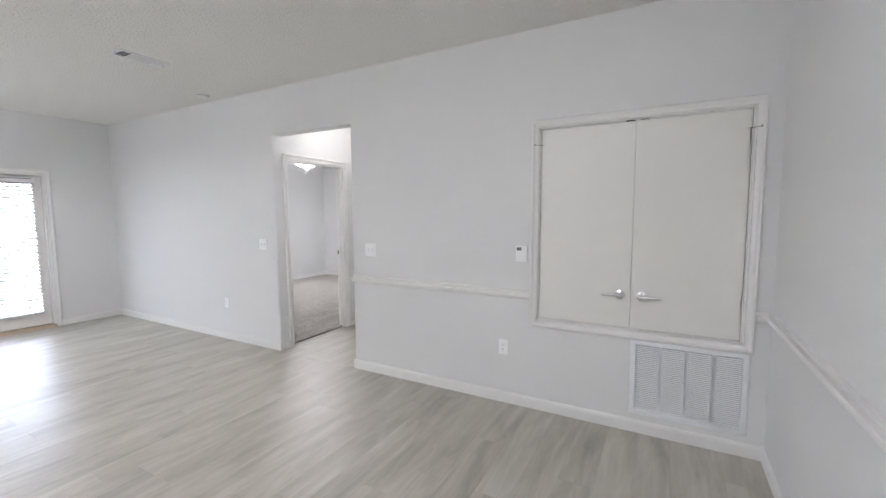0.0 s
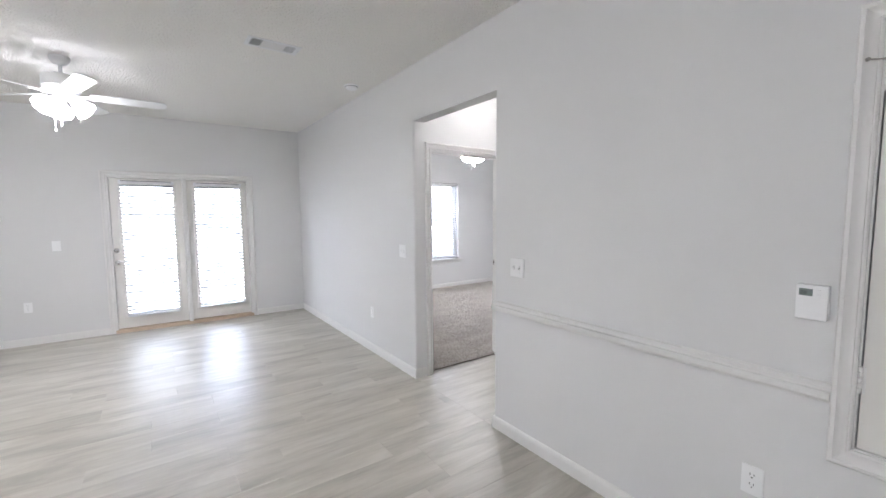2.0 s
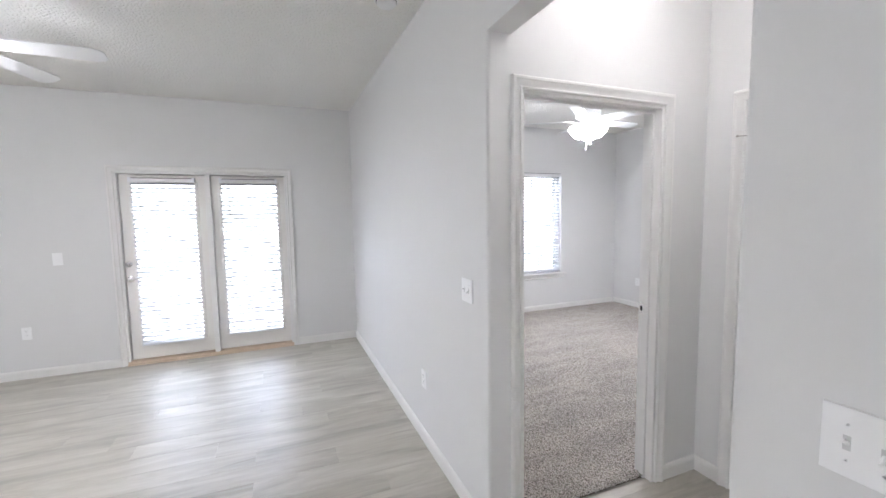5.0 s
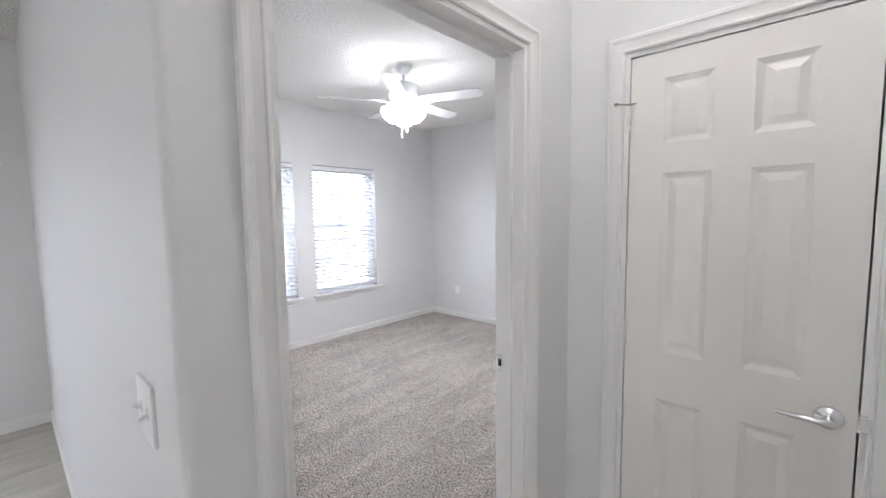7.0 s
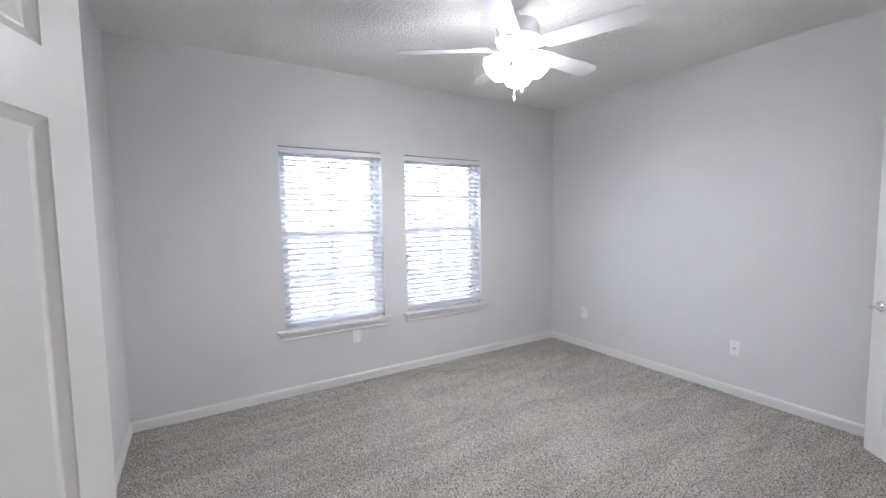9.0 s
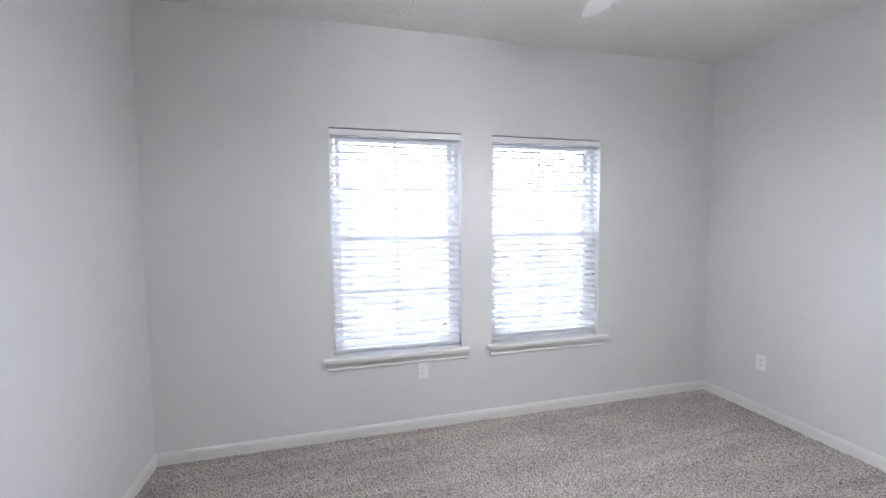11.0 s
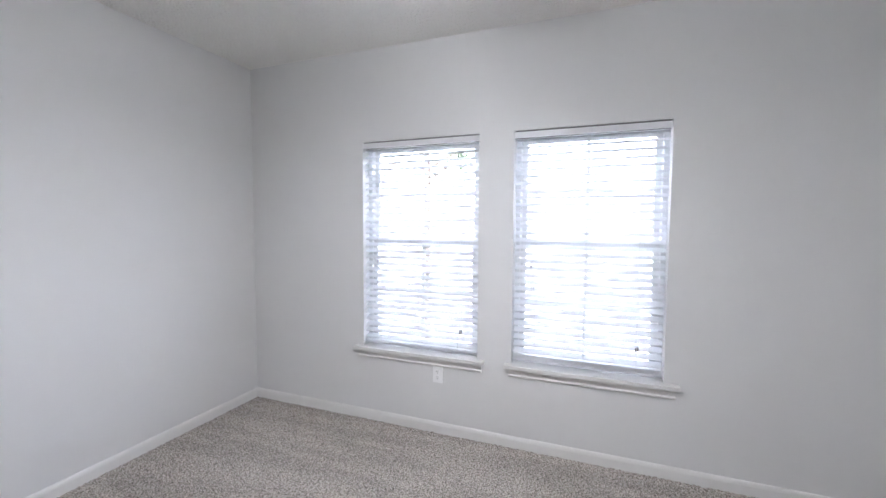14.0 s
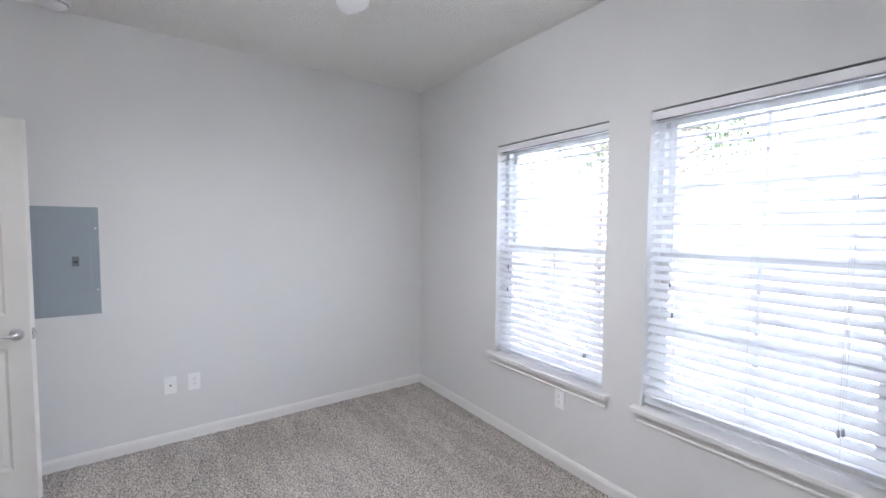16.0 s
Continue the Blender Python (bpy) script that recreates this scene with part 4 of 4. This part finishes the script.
fd = thing("french_doors", on_wall("living_w", FD0), "closed off-white glazed double doors with blinds", "french doors", kind="structure")
fw = FD1 - FD0
part("casing", casing(BM(), 0, fw, 0, FDT, CASE), TRIM, fd, smooth=True)
bj = BM()
box(bj, 0, 0.001, 0, 0.022, 0.17, FDT)
box(bj, fw - 0.022, 0.001, 0, fw, 0.17, FDT)
box(bj, 0.022, 0.001, FDT - 0.022, fw - 0.022, 0.17, FDT)
box(bj, 0.022, 0.098, 0.038, 0.040, 0.13, FDT - 0.022)
box(bj, fw - 0.040, 0.098, 0.038, fw - 0.022, 0.13, FDT - 0.022)
box(bj, 0.040, 0.098, FDT - 0.042, fw - 0.040, 0.13, FDT - 0.022)
box(bj, 0.773, 0.102, 0.038, 0.860, 0.13, FDT - 0.042)
box(bj, 0.040, 0.098, 0.0385, 0.773, 0.13, 0.060)
box(bj, 0.860, 0.098, 0.0385, fw - 0.040, 0.13, 0.060)
part("frame", bj, TRIM, fd)
part("mullion", box(BM(), 0.790, -0.004, 0.030, 0.840, 0.10, FDT - 0.022, 0.003), TRIM, fd)
part("threshold", strip(BM(), [(-0.17, 0), (0.030, 0), (0.030, 0.010), (0.012, 0.016), (0.006, 0.034), (-0.004, 0.038), (-0.17, 0.038)], 0.0, fw), OAK, fd, "unpainted oak threshold")
for k, (x0, x1, g0, g1) in enumerate(((0.028, 0.788, 0.129, 0.692), (0.844, fw - 0.026, 0.934, 1.498))):
    yd = 0.052
    b = BM()
    z0, z1, gz0, gz1 = 0.044, FDT - 0.030, 0.215, 1.865
    g0, g1 = g0 - 0.004, g1 + 0.004
    box(b, x0, yd, z0, g0, yd + 0.044, z1)
    box(b, g1, yd, z0, x1, yd + 0.044, z1)
    box(b, g0, yd, z0, g1, yd + 0.044, gz0)
    box(b, g0, yd, gz1, g1, yd + 0.044, z1)
    leaf = part("door_leaf", b, DOOR, fd, m=None)
    part("glazing_bead", casing(BM(), g0, g1, gz0, gz1, [(-0.012, 0), (-0.012, 0.008), (0.006, 0.012), (0.018, 0.010), (0.022, 0)], True), DOOR, leaf, m=pose(0, yd, 0), smooth=True)
    pane(box(BM(), g0 - 0.003, yd + 0.020, gz0 - 0.003, g1 + 0.003, yd + 0.024, gz1 + 0.003), leaf)
    if k == 0:
        lever(leaf, 0.066, 0.895, yd, -1, 1)
        part("deadbolt", lathe(BM(), [(0.030, 0), (0.030, 0.008), (0.024, 0.014), (0.014, 0.017)], 24, pose(0.060, yd, 1.045, 90)), CHROME, leaf, "satin chrome deadbolt", smooth=True)
        part("thumb_turn", box(BM(), 0.057, yd - 0.034, 1.030, 0.063, yd - 0.014, 1.060, 0.002), CHROME, leaf)
    m = on_wall("living_w", FD0 + g0) @ pose(0, yd - 0.031, 0)
    bl = blind(m, g1 - g0, 0.188 if k == 0 else 0.205, 1.925, 27, "white slatted blind hung on a glazed door", 1, [])
    part("tilt_wand", sweep(BM(), [(0.085, -0.040, 1.87), (0.088, -0.041, 1.50)], 0.0035, 6), material("wand_clear", (0.55, 0.57, 0.58), 0.2), bl, "clear tilt wand")
    for x in (-0.004, g1 - g0 - 0.022):
        part("end_bracket", box(BM(), x, -0.036, 1.880, x + 0.026, 0.029, 1.927, 0.001), SLAT, bl)

# ---- outside ----
ASPHALT = material("pale_concrete", (0.42, 0.42, 0.40), 0.95, bump=0.4, bump_scale=20, vary=0.15, vary_scale=0.6)
solid("ground", box(BM(), -400, -400, -3.4, 400, 400, -3.2), ASPHALT, "pale concrete ground around the building", "ground")
deck = thing("balcony", pose(OUT, -0.4, 0), "balcony with a white railing and boarded deck", "balcony")
DECKM = material("deck_paint", (0.62, 0.60, 0.56), 0.7, bump=0.2, bump_scale=30, vary=0.12)
RAILM = material("rail_white", (0.80, 0.80, 0.78), 0.5, vary=0.03)
part("slab", box(BM(), -1.7, 0, -0.30, 0, 4.0, -0.045), DECKM, deck)
for k in range(11):
    part("board", box(BM(), -1.70 + 0.154 * k, 0, -0.043, -1.70 + 0.154 * k + 0.148, 4.0, -0.015, 0.003), DECKM, deck)
for z in (0.08, 0.98):
    part("rail", box(BM(), -1.66, 0.02, z, -1.58, 3.98, z + 0.055, 0.004), RAILM, deck)
bme = finish("baluster", box(BM(), -0.018, -0.018, 0.135, 0.018, 0.018, 0.98, 0.002), RAILM)
for k in range(34):
    o = new("baluster", bme)
    o.parent, o.location = deck, (-1.62, 0.10 + 0.115 * k, 0)
for y in (0.05, 3.95):
    part("post", box(BM(), -1.68, y - 0.05, -0.045, -1.56, y + 0.05, 3.0, 0.004), RAILM, deck)


def building(name, x, y, w, storeys, label):
    """A neighbouring block: walls, hipped roof, windows by storey. Its front looks east."""
    t = thing(name, pose(x, y, -3.2), label, "apartment building")
    hh = storeys * 2.9
    SIDING = material("siding", (0.72, 0.70, 0.66), 0.8, bump=0.2, bump_scale=12, vary=0.08)
    ROOF = material("shingle_roof", (0.30, 0.29, 0.28), 0.9, bump=0.4, bump_scale=25, vary=0.2)
    part("wall", box(BM(), -10, 0, 0, 0, w, hh), SIDING, t)
    b = BM()
    e = [b.verts.new(p) for p in ((-10.5, -0.5, hh), (0.5, -0.5, hh), (0.5, w + 0.5, hh), (-10.5, w + 0.5, hh))]
    f = [b.verts.new((p.co.x, p.co.y, hh + 0.18)) for p in e]
    r = [b.verts.new((-5, 4, hh + 2.6)), b.verts.new((-5, w - 4, hh + 2.6))]
    b.faces.new(e[::-1])
    for i in range(4):
        b.faces.new((e[i], e[(i + 1) % 4], f[(i + 1) % 4], f[i]))
    b.faces.new((f[0], f[1], r[0]))
    b.faces.new((f[1], f[2], r[1], r[0]))
    b.faces.new((f[2], f[3], r[1]))
    b.faces.new((f[3], f[0], r[0], r[1]))
    part("roof", b, ROOF, t)
    for s in range(storeys):
        for k in range(int(w / 3)):
            yy = 1.0 + 3 * k
            wdw = part("window", box(BM(), 0.002, yy, s * 2.9 + 0.9, 0.05, yy + 1.1, s * 2.9 + 2.3), RAILM, t)
            part("pane", box(BM(), 0.052, yy + 0.07, s * 2.9 + 0.97, 0.06, yy + 1.03, s * 2.9 + 2.23), material("far_glass", (0.22, 0.24, 0.26), 0.15), wdw)
    return t


building("apartment_building", -27.0, 2.6, 30.0, 2, "pale two-storey apartment building with a dark hipped roof")


def tree(x, y, h, r, seed, label):
    rng = random.Random(seed)
    t = thing("tree", pose(x, y, -3.2), label, "tree", "trees outside")
    BARK = material("bark", (0.13, 0.10, 0.075), 0.9, bump=0.6, bump_scale=18, vary=0.3, vary_scale=6)
    b = BM()
    sweep(b, [(0, 0, 0), (0.05, 0.02, h * 0.3), (0.0, 0.08, h * 0.6), (0.1, 0.0, h * 0.9)], [0.20, 0.15, 0.10, 0.03], 10)
    tips = []
    for k in range(9):
        a, z = rng.uniform(0, 6.28), h * rng.uniform(0.58, 0.8)
        e = Vector((math.cos(a) * r * rng.uniform(0.5, 0.9), math.sin(a) * r * rng.uniform(0.5, 0.9), z + h * rng.uniform(0.03, 0.15)))
        sweep(b, [(0, 0, z), tuple(e * 0.5 + Vector((0, 0, z * 0.5 + 0.1))), tuple(e)], [0.07, 0.045, 0.015], 6)
        tips.append(e)
    part("trunk", b, BARK, t, smooth=True)
    leaf = BM()
    for k in range(4200):
        c = rng.choice(tips) if rng.random() < 0.8 else Vector((0, 0, h * 0.85))
        d = Vector((rng.gauss(0, 1), rng.gauss(0, 1), rng.gauss(0, 0.8))) * r * 0.22
        p = c + d
        u = Vector((rng.uniform(-1, 1), rng.uniform(-1, 1), rng.uniform(-1, 1))).normalized() * rng.uniform(0.05, 0.10)
        v = u.orthogonal().normalized() * rng.uniform(0.03, 0.06)
        leaf.faces.new([leaf.verts.new(p + q) for q in (-u, -v, u, v)])
    cr = part("crown", leaf, material("leaves", (0.045, 0.068, 0.024), 0.6, vary=0.4, vary_scale=5), t)
    return t


tree(-18.0, 0.2, 10.5, 2.8, 1, "tall leafy green tree beyond the balcony")
tree(-21.0, -4.2, 11.5, 3.0, 3, "tall leafy green tree past the courtyard")

# ---- floor planks, one by one ----
plank_cache = {}


def plank(parent, x0, x1, y0, y1):
    key = (round(x1 - x0, 4), round(y1 - y0, 4))
    if key not in plank_cache:
        b, g, (w, L) = BM(), 0.0003, key
        v = [b.verts.new(p) for p in ((g, g, -0.005), (w - g, g, -0.005), (w - g, L - g, -0.005), (g, L - g, -0.005))]
        u = [b.verts.new(p) for p in ((g, g, -0.0007), (w - g, g, -0.0007), (w - g, L - g, -0.0007), (g, L - g, -0.0007))]
        q = [b.verts.new(p) for p in ((g + 0.0006, g + 0.0006, 0), (w - g - 0.0006, g + 0.0006, 0), (w - g - 0.0006, L - g - 0.0006, 0), (g + 0.0006, L - g - 0.0006, 0))]
        for a, c in ((v, u), (u, q)):
            for i in range(4):
                b.faces.new((a[i], a[(i + 1) % 4], c[(i + 1) % 4], c[i]))
        b.faces.new(q)
        plank_cache[key] = finish("plank", b, PLANK)
    o = new("plank", plank_cache[key])
    o.parent, o.location = parent, (x0, y0, 0)


def lay(parent, rx0, rx1, ry0, ry1, seed):
    rng = random.Random(seed)
    k0 = math.floor((rx0 - XW) / 0.182)
    for k in range(k0, math.ceil((rx1 - XW) / 0.182)):
        a, b = max(rx0, XW + 0.182 * k), min(rx1, XW + 0.182 * (k + 1))
        if b - a < 0.01:
            continue
        y = ry0 - random.Random(seed * 100 + k).choice((0.0, 0.31, 0.55, 0.82, 1.05))
        while y < ry1:
            c, d = max(y, ry0), min(y + 1.22, ry1)
            if d - c > 0.03:
                plank(parent, a, b, c, d)
            y += 1.22


lay(floor, XW, XE, YS, YN, 3)
lay(floor2, VXW - 0.055, VXE, YN, VYN + 0.115, 5)
